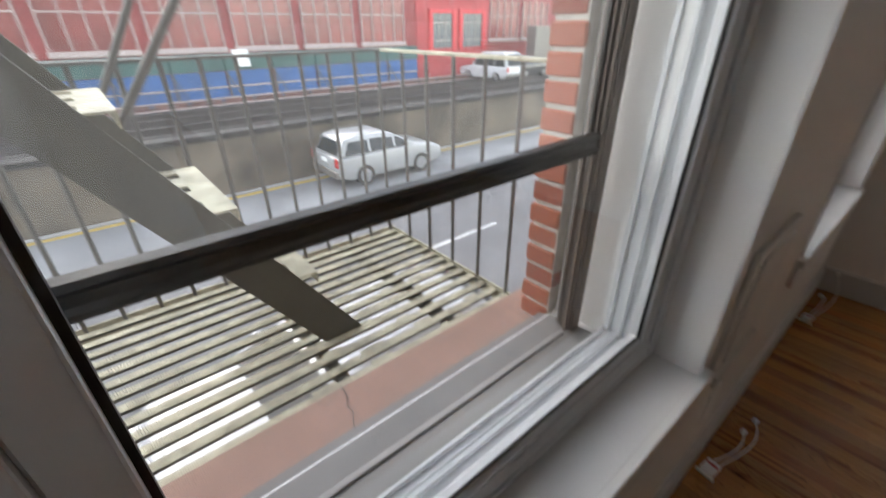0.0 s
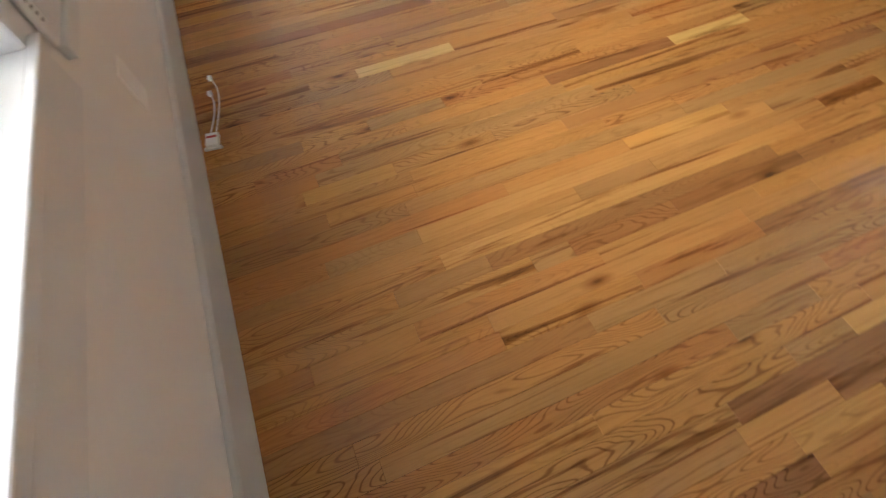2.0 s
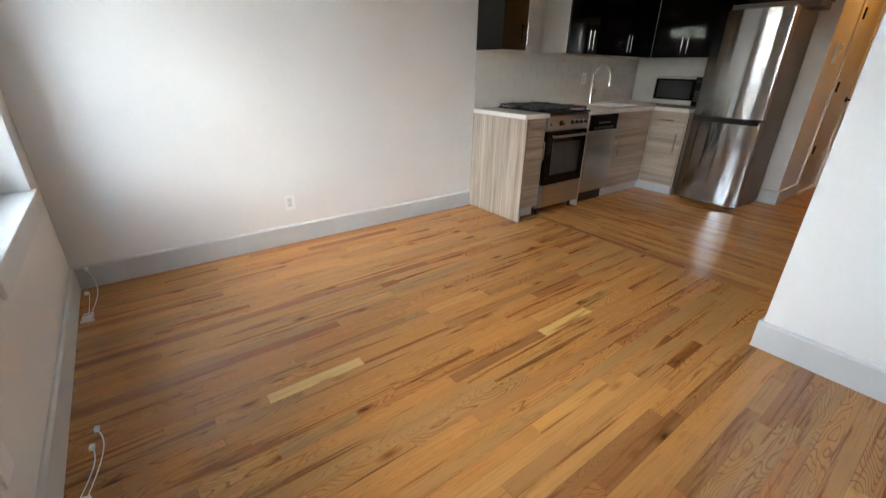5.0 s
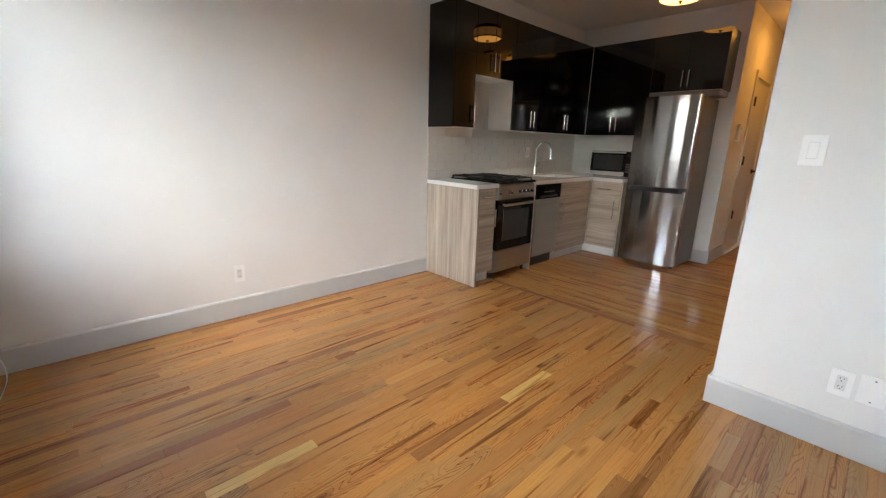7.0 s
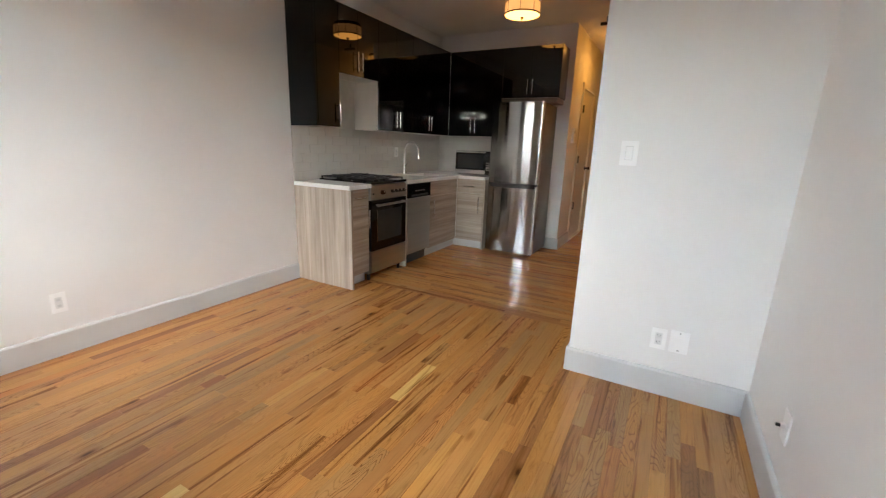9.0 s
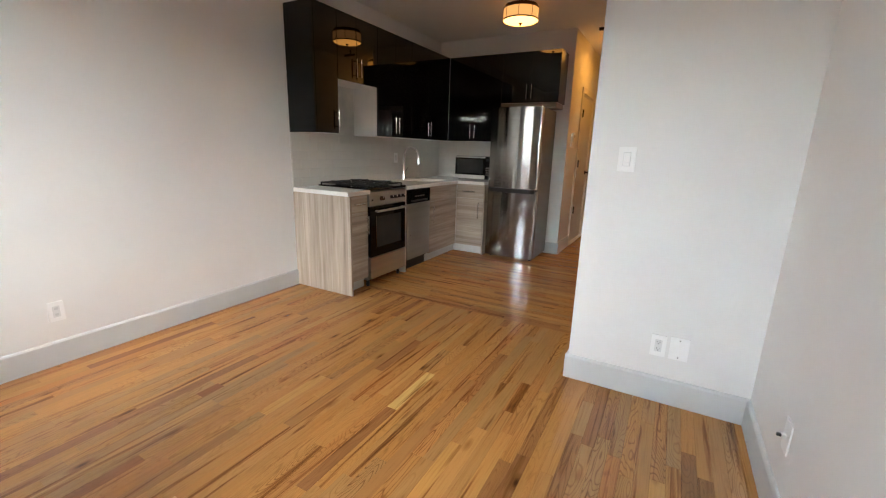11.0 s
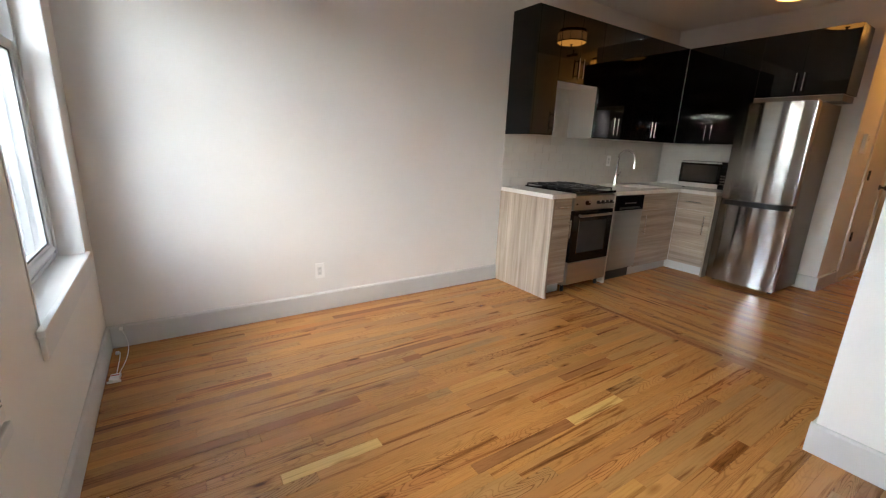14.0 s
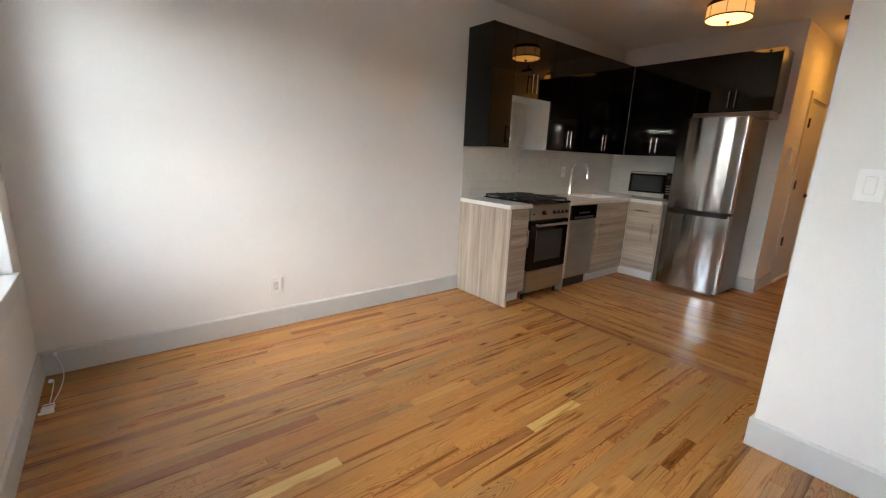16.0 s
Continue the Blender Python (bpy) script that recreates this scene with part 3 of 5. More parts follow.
    st = part("storm_frame", boxes(((-0.325, y0, 0.64), (-0.285, y0 + 0.026, 2.24)), ((-0.325, y1 - 0.034, 0.64), (-0.285, y1, 2.24)), ((-0.324, y0 + 0.026, 2.21), (-0.286, y1 - 0.034, 2.24)), bevel=0.002), WORNBRONZE, w, "worn brown storm frame")
    part("storm_channel", boxes(*[((x, y, 0.655), (x + 0.005, y + 0.012, 2.21)) for x in (-0.3235, -0.304, -0.291) for y in (y0 + 0.026, y1 - 0.05)]), WORNBRONZE, st)
    up = part("storm_sash", ring(-0.3185, -0.306, y0 + 0.028, y1 - 0.034, 1.135, 2.21, 0.02, 0.003), BRONZE, st)
    pn = part("storm_pane", box((-0.3155, y0 + 0.048, 1.155), (-0.3125, y1 - 0.048, 2.19)), STORMGLASS, up)
    pn.visible_shadow = False
    lo = part("screen_sash", boxes(((-0.2985, y0 + 0.028, 0.65), (-0.2915, y0 + 0.046, 1.12)), ((-0.2985, y1 - 0.056, 0.65), (-0.2915, y1 - 0.034, 1.12)), bevel=0.001), WORNBRONZE, st)
    part("screen_bottom_bar", box((-0.299, y0 + 0.046, 0.6405), (-0.291, y1 - 0.056, 0.6475), 0.002), GREYWOOD, lo, "grey bottom bar of the screen")
    part("meeting_rail", prism([(-0.302, 1.118), (-0.288, 1.12), (-0.286, 1.128), (-0.291, 1.134), (-0.291, 1.146), (-0.286, 1.152), (-0.288, 1.16), (-0.302, 1.163)], "y", y0 + 0.027, y1 - 0.027), BRONZE, st)
    sc = part("insect_screen", box((-0.2975, y0 + 0.045, 0.66), (-0.297, y1 - 0.045, 1.12)), SCREEN, lo, "fine dark insect mesh")
    # sloping timber sill outside, brown stone sill beyond it
    part("outer_sill", prism([(-0.215, 0.652), (-0.215, 0.6), (-0.405, 0.57), (-0.405, 0.626)], "y", y0 + 0.003, y1 - 0.003), GREYWOOD, w, "weathered grey timber sill")
    st2 = part("stone_sill", prism([(-0.385, 0.595), (-0.385, 0.47), (-0.565, 0.47), (-0.57, 0.475), (-0.57, 0.57), (-0.56, 0.582)], "y", y0 - 0.1, y1 + 0.1, 0.004), STONE, w, "cracked brownstone sill")
    crack = [(-0.563, -0.10), (-0.52, -0.105), (-0.5, -0.12), (-0.47, -0.118), (-0.44, -0.135), (-0.405, -0.138)]
    if a < 0:
        for (p0, q0), (p1, q1) in zip(crack, crack[1:]):
            z0, z1 = 0.582 + (p0 + 0.56) * 0.0743 + 0.0006, 0.582 + (p1 + 0.56) * 0.0743 + 0.0006
            part("crack", rod((p0, q0, z0), (p1, q1, z1), 0.0012, 5), GASKET, st2)
    # inner sill with nosing and apron
    s = part("window_sill", box((-0.104, a + 0.001, SILL - 0.029), (0.006, b - 0.001, SILL), 0.002), TRIM, w)
    part("nosing", box((0.0005, a - 0.055, SILL - 0.0285), (0.025, b + 0.045, SILL - 0.0005), 0.005, 3), TRIM, s)
    for y in (a - 0.011, b + 0.001):
        part("corner_bead", box((0.0004, y, SILL), (0.005, y + 0.01, HEAD_Z + 0.01), 0.001), TRIM, w)
    part("apron", box((0.0005, a - 0.035, SILL - 0.115), (0.016, b + 0.025, SILL - 0.03), 0.003), TRIM, w)
    return w


for k, (a, b) in enumerate(WIN):
    window("window_%d" % (k + 1), a, b)


# ---- kitchen ----
KX = 3.03           # end panel of the kitchen run
FRONT = 1.965       # face of the base units on the long wall
RFRONT = 5.06       # face of the base units on the end wall
Z_TOP = 0.91


def bar_handle(parent, at, length, axis, out, r=0.006):
    """A round bar handle on two posts; out: the direction that it stands off in."""
    at, o = Vector(at), Vector(out)
    d = {"x": Vector((1, 0, 0)), "y": Vector((0, 1, 0)), "z": Vector((0, 0, 1))}[axis] * length / 2
    h = part("handle", rod(at - d + o * 0.03, at + d + o * 0.03, r, 12), CHROME, parent, "brushed steel bar handle", True)
    for s in (-0.75, 0.75):
        part("handle_post", rod(at + d * s, at + d * s + o * 0.03, r * 0.8, 8), CHROME, parent)


# narrow drawer unit with the tall end panel
cab = thing("base_cabinet", "narrow striped grey-beige laminate base unit beside the range", "cabinet", (KX, LONG, 0), "kitchen base units")
part("end_panel", box((KX, 1.925, 0.002), (KX + 0.022, LONG - 0.002, 0.872), 0.001), LAM_V, cab, "upright-grained laminate end panel")
part("body", box((KX + 0.023, FRONT + 0.02, 0.1), (3.311, LONG - 0.003, 0.871)), CARCASS, cab)
part("plinth", box((KX + 0.023, FRONT + 0.06, 0.002), (3.311, FRONT + 0.075, 0.1)), BASE, cab)
d1 = part("drawer_front", box((KX + 0.025, FRONT, 0.715), (3.309, FRONT + 0.019, 0.868), 0.0015), LAM_H, cab)
bar_handle(d1, (3.175, FRONT, 0.795), 0.12, "x", (0, -1, 0))
d2 = part("door", box((KX + 0.025, FRONT, 0.105), (3.309, FRONT + 0.019, 0.711), 0.0015), LAM_H, cab)
bar_handle(d2, (3.285, FRONT, 0.6), 0.16, "z", (0, -1, 0))

# gas range
RX0, RX1 = 3.318, 3.885
rg = thing("gas_range", "stainless steel gas range with black glass oven door", "stove", (RX0, LONG, 0))
part("body", box((RX0, FRONT + 0.02, 0.06), (RX1, LONG - 0.004, 0.9), 0.003), STEEL_H, rg)
cp = part("control_panel", prism([(FRONT + 0.02, 0.76), (FRONT - 0.02, 0.765), (FRONT - 0.012, 0.885), (FRONT + 0.02, 0.9)], "x", RX0 + 0.001, RX1 - 0.001, 0.002), STEEL_H, rg, "brushed steel control panel")
for k, u in enumerate((0.3, 0.57, 0.68, 0.79, 0.9)):
    kx = RX0 + u * (RX1 - RX0)
    kr = 0.017 if k else 0.022
    kn = part("knob", rod((kx, FRONT - 0.015, 0.822), (kx, FRONT - 0.044, 0.825), kr, 20, kr * 0.86), BLACK if k else LAMPMETAL, cp, "dark knob" if k else "larger bronze knob", True)
    part("pointer", box((kx - 0.0018, FRONT - 0.0475, 0.826), (kx + 0.0018, FRONT - 0.0425, 0.84)), PLASTIC, kn)
part("igniter_button", rod((RX0 + 0.035, FRONT - 0.015, 0.815), (RX0 + 0.035, FRONT - 0.024, 0.816), 0.008, 14), BLACK, cp, "", True)
od = part("oven_door", box((RX0 + 0.004, FRONT - 0.022, 0.285), (RX1 - 0.004, FRONT + 0.019, 0.755), 0.004), BLACKGLASS, rg, "black glass oven door")
part("oven_window", box((RX0 + 0.09, FRONT - 0.0245, 0.37), (RX1 - 0.09, FRONT - 0.021, 0.66), 0.001), OVENWIN, od)
for q in (RX0 + 0.082, RX1 - 0.088):
    part("window_trim", box((q, FRONT - 0.0255, 0.362), (q + 0.006, FRONT - 0.021, 0.668)), STEEL, od)
part("oven_handle", rod((RX0 + 0.05, FRONT - 0.062, 0.715), (RX1 - 0.05, FRONT - 0.062, 0.715), 0.011, 16), STEEL_H, od, "steel bar handle", True)
for q in (RX0 + 0.07, RX1 - 0.086):
    part("handle_post", box((q, FRONT - 0.06, 0.707), (q + 0.016, FRONT - 0.02, 0.723)), STEEL_H, od)
part("drawer", box((RX0 + 0.004, FRONT - 0.02, 0.075), (RX1 - 0.004, FRONT + 0.019, 0.278), 0.004), STEEL_H, rg, "brushed steel drawer")
for q in (RX0 + 0.03, RX1 - 0.05):
    part("foot", rod((q, FRONT + 0.04, 0.0), (q, FRONT + 0.04, 0.07), 0.016, 12), BLACK, rg)
ct = part("cooktop", box((RX0 - 0.004, FRONT - 0.02, 0.9), (RX1 + 0.004, LONG - 0.03, 0.922), 0.004), BLACKGLASS, rg, "black cooktop")
for bx_, by_ in ((3.462, 2.12), (3.742, 2.12), (3.462, 2.41), (3.742, 2.41)):
    bu = part("burner", lathe([(0.0, 0.0), (0.05, 0.0), (0.05, 0.012), (0.036, 0.016), (0.036, 0.024), (0.0, 0.025)], (bx_, by_, 0.922), 24), IRON, ct, "", True)
    g = bmesh.new()
    for k in range(4):
        c, s = math.cos(k * math.pi / 2), math.sin(k * math.pi / 2)
        add_box(g, (min(bx_ + c * 0.02, bx_ + c * 0.125) - 0.005 * abs(s), min(by_ + s * 0.02, by_ + s * 0.125) - 0.005 * abs(c), 0.94),
                (max(bx_ + c * 0.02, bx_ + c * 0.125) + 0.005 * abs(s), max(by_ + s * 0.02, by_ + s * 0.125) + 0.005 * abs(c), 0.954), 0.002)
    for dx, dy in ((-0.13, 0), (0.13, 0), (0, -0.13), (0, 0.13)):
        w0, w1 = (0.006, 0.13) if dx else (0.13, 0.006)
        add_box(g, (bx_ + dx - w0, by_ + dy - w1, 0.937), (bx_ + dx + w0, by_ + dy + w1, 0.947), 0.002)
    for dx, dy in ((-0.13, -0.13), (0.13, -0.13), (-0.13, 0.13), (0.13, 0.13)):
        add_rod(g, (bx_ + dx, by_ + dy, 0.921), (bx_ + dx, by_ + dy, 0.947), 0.007, 8)
    part("grate", g, IRON, ct, "black cast iron grate")

# narrow filler and dishwasher
DX0, DX1 = 3.93, 4.385
fil = thing("filler_panel", "narrow pale panel between range and dishwasher", "panel", (3.93, LONG, 0))
part("panel", box((3.894, FRONT - 0.005, 0.002), (3.922, LONG - 0.01, 0.871), 0.002), CARCASS, fil)
dw = thing("dishwasher", "slim stainless steel dishwasher with a black control strip", "dishwasher", (DX0, LONG, 0))
part("body", box((DX0, FRONT + 0.03, 0.1), (DX1, LONG - 0.01, 0.868)), SIDEGREY, dw)
dd = part("door", box((DX0 + 0.002, FRONT - 0.012, 0.125), (DX1 - 0.002, FRONT + 0.029, 0.715), 0.004), STEEL_H, dw, "brushed steel door")
cs = part("control_strip", box((DX0 + 0.002, FRONT - 0.014, 0.72), (DX1 - 0.002, FRONT + 0.029, 0.866), 0.004), BLACKGLASS, dw, "black control strip")
for k in range(4):
    part("button", box((DX0 + 0.14 + 0.05 * k, FRONT - 0.017, 0.785), (DX0 + 0.17 + 0.05 * k, FRONT - 0.013, 0.797), 0.001), SIDEGREY, cs)
part("grip", box((DX0 + 0.06, FRONT - 0.018, 0.735), (DX1 - 0.06, FRONT - 0.0135, 0.755), 0.002), BLACK, cs)
part("kick_plate", box((DX0 + 0.004, FRONT + 0.05, 0.003), (DX1 - 0.004, FRONT + 0.06, 0.11)), BLACK, dw)

# corner unit
cu = thing("base_cabinet", "striped grey-beige laminate base unit in the corner", "cabinet", (DX1, LONG, 0), "kitchen base units")
part("body", box((DX1 + 0.006, FRONT + 0.02, 0.1), (BACK - 0.004, LONG - 0.004, 0.871)), CARCASS, cu)
f1 = part("drawer_front", box((DX1 + 0.008, FRONT, 0.7), (RFRONT - 0.002, FRONT + 0.019, 0.868), 0.0015), LAM_H, cu)
f2 = part("door", box((DX1 + 0.008, FRONT, 0.105), (RFRONT - 0.002, FRONT + 0.019, 0.696), 0.0015), LAM_H, cu)
bar_handle(f2, (DX1 + 0.06, FRONT, 0.56), 0.2, "z", (0, -1, 0))
part("plinth", box((DX1 + 0.006, FRONT + 0.055, 0.002), (RFRONT + 0.055, FRONT + 0.07, 0.1)), BASE, cu)

# unit on the end wall
RY0 = 1.6
ru = thing("base_cabinet", "striped grey-beige laminate base unit beside the fridge", "cabinet", (BACK, RY0, 0), "kitchen base units")
part("body", box((RFRONT + 0.02, RY0 + 0.002, 0.1), (BACK - 0.004, FRONT + 0.019, 0.871)), CARCASS, ru)
part("side_panel", box((RFRONT + 0.002, RY0 - 0.016, 0.002), (BACK - 0.004, RY0, 0.872), 0.001), LAM_V, ru)
r1 = part("drawer_front", box((RFRONT, RY0 + 0.003, 0.7), (RFRONT + 0.019, FRONT - 0.004, 0.868), 0.0015), LAM_H, ru)
bar_handle(r1, (RFRONT, 1.785, 0.785), 0.16, "y", (-1, 0, 0))
r2 = part("door", box((RFRONT, RY0 + 0.003, 0.105), (RFRONT + 0.019, FRONT - 0.004, 0.696), 0.0015), LAM_H, ru)
bar_handle(r2, (RFRONT, RY0 + 0.05, 0.56), 0.2, "z", (-1, 0, 0))
part("plinth", box((RFRONT + 0.055, RY0, 0.002), (RFRONT + 0.07, FRONT + 0.07, 0.1)), BASE, ru)

# worktop, with the sink's cut-out
SX0, SX1, SY0, SY1 = 4.5, 5.0, 2.08, 2.42
wt = thing("worktop", "L-shaped white quartz worktop over the base units", "worktop", (4.5, LONG, Z_TOP))
E1 = FRONT - 0.03
part("slab", boxes(((KX - 0.008, E1, 0.874), (RX0 - 0.006, LONG - 0.014, Z_TOP)), bevel=0.002), QUARTZ, wt)
part("slab", boxes(((RX1 + 0.006, E1, 0.874), (SX0, LONG - 0.014, Z_TOP)), ((SX0, E1, 0.874), (SX1, SY0, Z_TOP)), ((SX0, SY1, 0.874), (SX1, LONG - 0.014, Z_TOP)),
     ((SX1, E1, 0.874), (BACK - 0.014, LONG - 0.014, Z_TOP)), ((RFRONT - 0.03, RY0 - 0.018, 0.874), (BACK - 0.014, E1, Z_TOP))), QUARTZ, wt)
part("slab", boxes(((RX0 - 0.006, LONG - 0.028, 0.874), (RX1 + 0.006, LONG - 0.014, Z_TOP))), QUARTZ, wt)
sk = thing("sink", "stainless steel undermount sink set in the worktop", "sink", (SX0, SY0, 0.72))
part("basin", boxes(((SX0 - 0.01, SY0 - 0.01, 0.72), (SX1 + 0.01, SY1 + 0.01, 0.725)), ((SX0 - 0.01, SY0 - 0.01, 0.725), (SX0 - 0.004, SY1 + 0.01, 0.873)), ((SX1 + 0.004, SY0 - 0.01, 0.725), (SX1 + 0.01, SY1 + 0.01, 0.873)),
     ((SX0 - 0.004, SY0 - 0.01, 0.725), (SX1 + 0.004, SY0 - 0.004, 0.873)), ((SX0 - 0.004, SY1 + 0.004, 0.725), (SX1 + 0.004, SY1 + 0.01, 0.873))), STEEL, sk)
part("drain", lathe([(0.0, 0.004), (0.035, 0.004), (0.04, 0.0)], (4.75, 2.25, 0.7255), 20), CHROME, sk, "", True)
fa = thing("faucet", "tall chrome gooseneck faucet behind the sink", "faucet", (4.655, 2.49, Z_TOP))
part("base", lathe([(0.0, 0.0), (0.027, 0.0), (0.027, 0.012), (0.02, 0.05), (0.018, 0.11), (0.0, 0.11)], (4.655, 2.49, Z_TOP), 24), CHROME, fa, "", True)
arc = [(4.655, 2.49, Z_TOP + 0.1), (4.655, 2.49, Z_TOP + 0.28)] + [(4.655, 2.49 - 0.1 + 0.1 * math.cos(q), Z_TOP + 0.28 + 0.1 * math.sin(q)) for q in [k * math.pi / 12 for k in range(1, 12)]] + [(4.655, 2.29, Z_TOP + 0.28), (4.655, 2.288, Z_TOP + 0.235)]
part("spout", tube(arc, 0.012, 12), CHROME, fa, "", True)
part("nozzle", rod((4.655, 2.288, Z_TOP + 0.24), (4.655, 2.286, Z_TOP + 0.19), 0.015, 16, 0.018), CHROME, fa, "", True)
part("lever", tube([(4.67, 2.49, Z_TOP + 0.08), (4.695, 2.49, Z_TOP + 0.1), (4.725, 2.485, Z_TOP + 0.14)], 0.006, 8), CHROME, fa, "", True)

# upper units
UZ0, UZ1, UY = 1.39, 2.40, 2.275
UX = 5.36


def upper(label, x0, x1, z0, doors, handles, black_side=False):
    """A wall unit on the long wall. doors: the edges between the doors; handles: x, z and side."""
    u = thing("wall_cabinet", label, "cabinet", (x0, LONG, z0), "kitchen wall units")
    part("body", box((x0 + (0.017 if black_side else 0.001), UY + 0.02, z0), (x1 - 0.001, LONG - 0.003, UZ1), 0.001), CARCASS, u)
    if black_side:
        part("side_panel", box((x0, UY + 0.001, z0 - 0.002), (x0 + 0.016, LONG - 0.003, UZ1 + 0.001), 0.001), GLOSS, u, "gloss black side panel")
    for (a, b), hx in zip(zip(doors, doors[1:]), handles):
        d = part("door", box((a + 0.0012, UY, z0 + 0.001), (b - 0.0012, UY + 0.019, UZ1 - 0.001), 0.0012), GLOSS, u, "gloss black door")
        bar_handle(d, (hx, UY, z0 + 0.12), 0.16, "z", (0, -1, 0))


upper("narrow gloss black wall unit at the run's end", KX, 3.312, UZ0, (KX + 0.017, 3.312), (3.285,), True)
upper("short gloss black wall unit over the range", 3.314, 3.873, 1.85, (3.314, 3.566, 3.873), (3.536, 3.596))
upper("gloss black two-door wall unit beside the range", 3.875, 4.48, UZ0, (3.875, 4.178, 4.48), (4.148, 4.208))
upper("gloss black two-door wall unit over the sink", 4.482, UX, UZ0, (4.482, 4.84, UX), (4.81, 4.87))


def upper_end(label, y0, y1, z0, doors, handles, side=False):
    u = thing("wall_cabinet", label, "cabinet", (BACK, y0, z0), "kitchen wall units")
    part("body", box((UX + 0.02, y0 + (0.017 if side else 0.001), z0), (BACK - 0.003, y1 - 0.001, UZ1), 0.001), CARCASS, u)
    if side:
        part("side_panel", box((UX + 0.001, y0, z0 - 0.002), (BACK - 0.003, y0 + 0.016, UZ1 + 0.001), 0.001), DARKSIDE, u, "dark brown side panel")
    for (a, b), hy in zip(zip(doors, doors[1:]), handles):
        d = part("door", box((UX, a + 0.0012, z0 + 0.001), (UX + 0.019, b - 0.0012, UZ1 - 0.001), 0.0012), GLOSS, u, "gloss black door")
        bar_handle(d, (UX, hy, z0 + 0.12), 0.16, "z", (-1, 0, 0))


upper_end("gloss black two-door wall unit over the microwave", 1.56, UY + 0.018, UZ0, (1.56, 1.918, UY - 0.002), (1.888, 1.948))
upper_end("short gloss black wall unit over the fridge", 0.87, 1.558, 1.84, (0.87, 1.213, 1.558), (1.185, 1.243), True)
lg = thing("light_rail", "brown-grey board under the unit over the fridge", "panel", (UX, 0.87, 1.782))
part("board", box((UX + 0.002, 0.886, 1.782), (BACK - 0.003, 1.555, 1.837), 0.002), SIDEGREY, lg)


# fridge
FX, FY0, FY1 = 5.055, 0.945, 1.545
fr = thing("refrigerator", "tall stainless steel fridge with a bottom freezer drawer", "refrigerator", (FX, FY0, 0))


def bowed(y0, y1, z0, z1, x_face, x_back, bulge=0.022, n=14):
    """A door with a gently bowed front and rounded edges."""
    o = [(x_back, y0), (x_face + 0.012, y0)]
    for k in range(n + 1):
        u = k / n
        o.append((x_face - bulge * (1 - (2 * u - 1) ** 2) + 0.004 * (abs(2 * u - 1) ** 8), y0 + 0.006 + u * (y1 - y0 - 0.012)))
    o += [(x_face + 0.012, y1), (x_back, y1)]
    return prism(o, "z", z0, z1)


part("body", box((FX + 0.07, FY0 + 0.004, 0.03), (BACK - 0.03, FY1 - 0.004, 1.76), 0.004), SIDEGREY, fr, "brown-grey painted side")
ud = part("door", bowed(FY0, FY1, 0.862, 1.765, FX, FX + 0.066), STEEL, fr, "bowed brushed steel door", True)
ld = part("freezer_door", bowed(FY0, FY1, 0.035, 0.835, FX, FX + 0.066), STEEL, fr, "bowed brushed steel freezer door", True)
part("gap", box((FX + 0.012, FY0 + 0.004, 0.835), (FX + 0.066, FY1 - 0.004, 0.862)), BLACK, fr)
part("grip", prism([(FX - 0.03, FY0 + 0.06), (FX - 0.036, FY0 + 0.3), (FX - 0.03, FY1 - 0.06), (FX + 0.0, FY1 - 0.02), (FX + 0.0, FY0 + 0.02)], "z", 0.808, 0.858, 0.006), BLACK, ld, "dark pocket grip")
for z in (1.766,):
    part("hinge_cover", box((FX + 0.01, FY0 + 0.02, 1.765), (FX + 0.09, FY0 + 0.07, 1.78), 0.004), SIDEGREY, fr)
for q in (FY0 + 0.05, FY1 - 0.05):
    part("foot", rod((FX + 0.1, q, 0), (FX + 0.1, q, 0.035), 0.018, 12), BLACK, fr)

# microwave
mw = thing("microwave", "small silver microwave with a dark glass door", "microwave", (5.27, 1.62, Z_TOP))
MX, MY0, MY1, MZ0, MZ1 = 5.28, 1.59, 2.11, Z_TOP + 0.012, Z_TOP + 0.298
part("body", box((MX + 0.02, MY0, MZ0), (MX + 0.34, MY1, MZ1), 0.004), SIDEGREY, mw)
md = part("door", box((MX, MY0 + 0.1, MZ0 + 0.002), (MX + 0.02, MY1, MZ1 - 0.002), 0.003), BLACKGLASS, mw, "black glass door between silver strips")
part("bottom_strip", box((MX - 0.003, MY0 + 0.102, MZ0 + 0.004), (MX + 0.001, MY1 - 0.002, MZ0 + 0.052), 0.001), SILVER, md, "silver strip")
part("top_strip", box((MX - 0.003, MY0 + 0.102, MZ1 - 0.022), (MX + 0.001, MY1 - 0.002, MZ1 - 0.004), 0.001), SILVER, md, "silver strip")
part("door_window", box((MX - 0.002, MY0 + 0.13, MZ0 + 0.068), (MX + 0.002, MY1 - 0.03, MZ1 - 0.04), 0.001), OVENWIN, md)
mc = part("control_panel", box((MX, MY0, MZ0 + 0.002), (MX + 0.02, MY0 + 0.098, MZ1 - 0.002), 0.003), BLACKGLASS, mw)
part("display", box((MX - 0.0015, MY0 + 0.02, MZ1 - 0.06), (MX + 0.001, MY0 + 0.09, MZ1 - 0.03)), OVENWIN, mc)
for r in range(4):
    for c in range(3):
        part("button", box((MX - 0.002, MY0 + 0.022 + c * 0.024, MZ0 + 0.05 + r * 0.028), (MX + 0.001, MY0 + 0.04 + c * 0.024, MZ0 + 0.066 + r * 0.028)), SIDEGREY, mc)
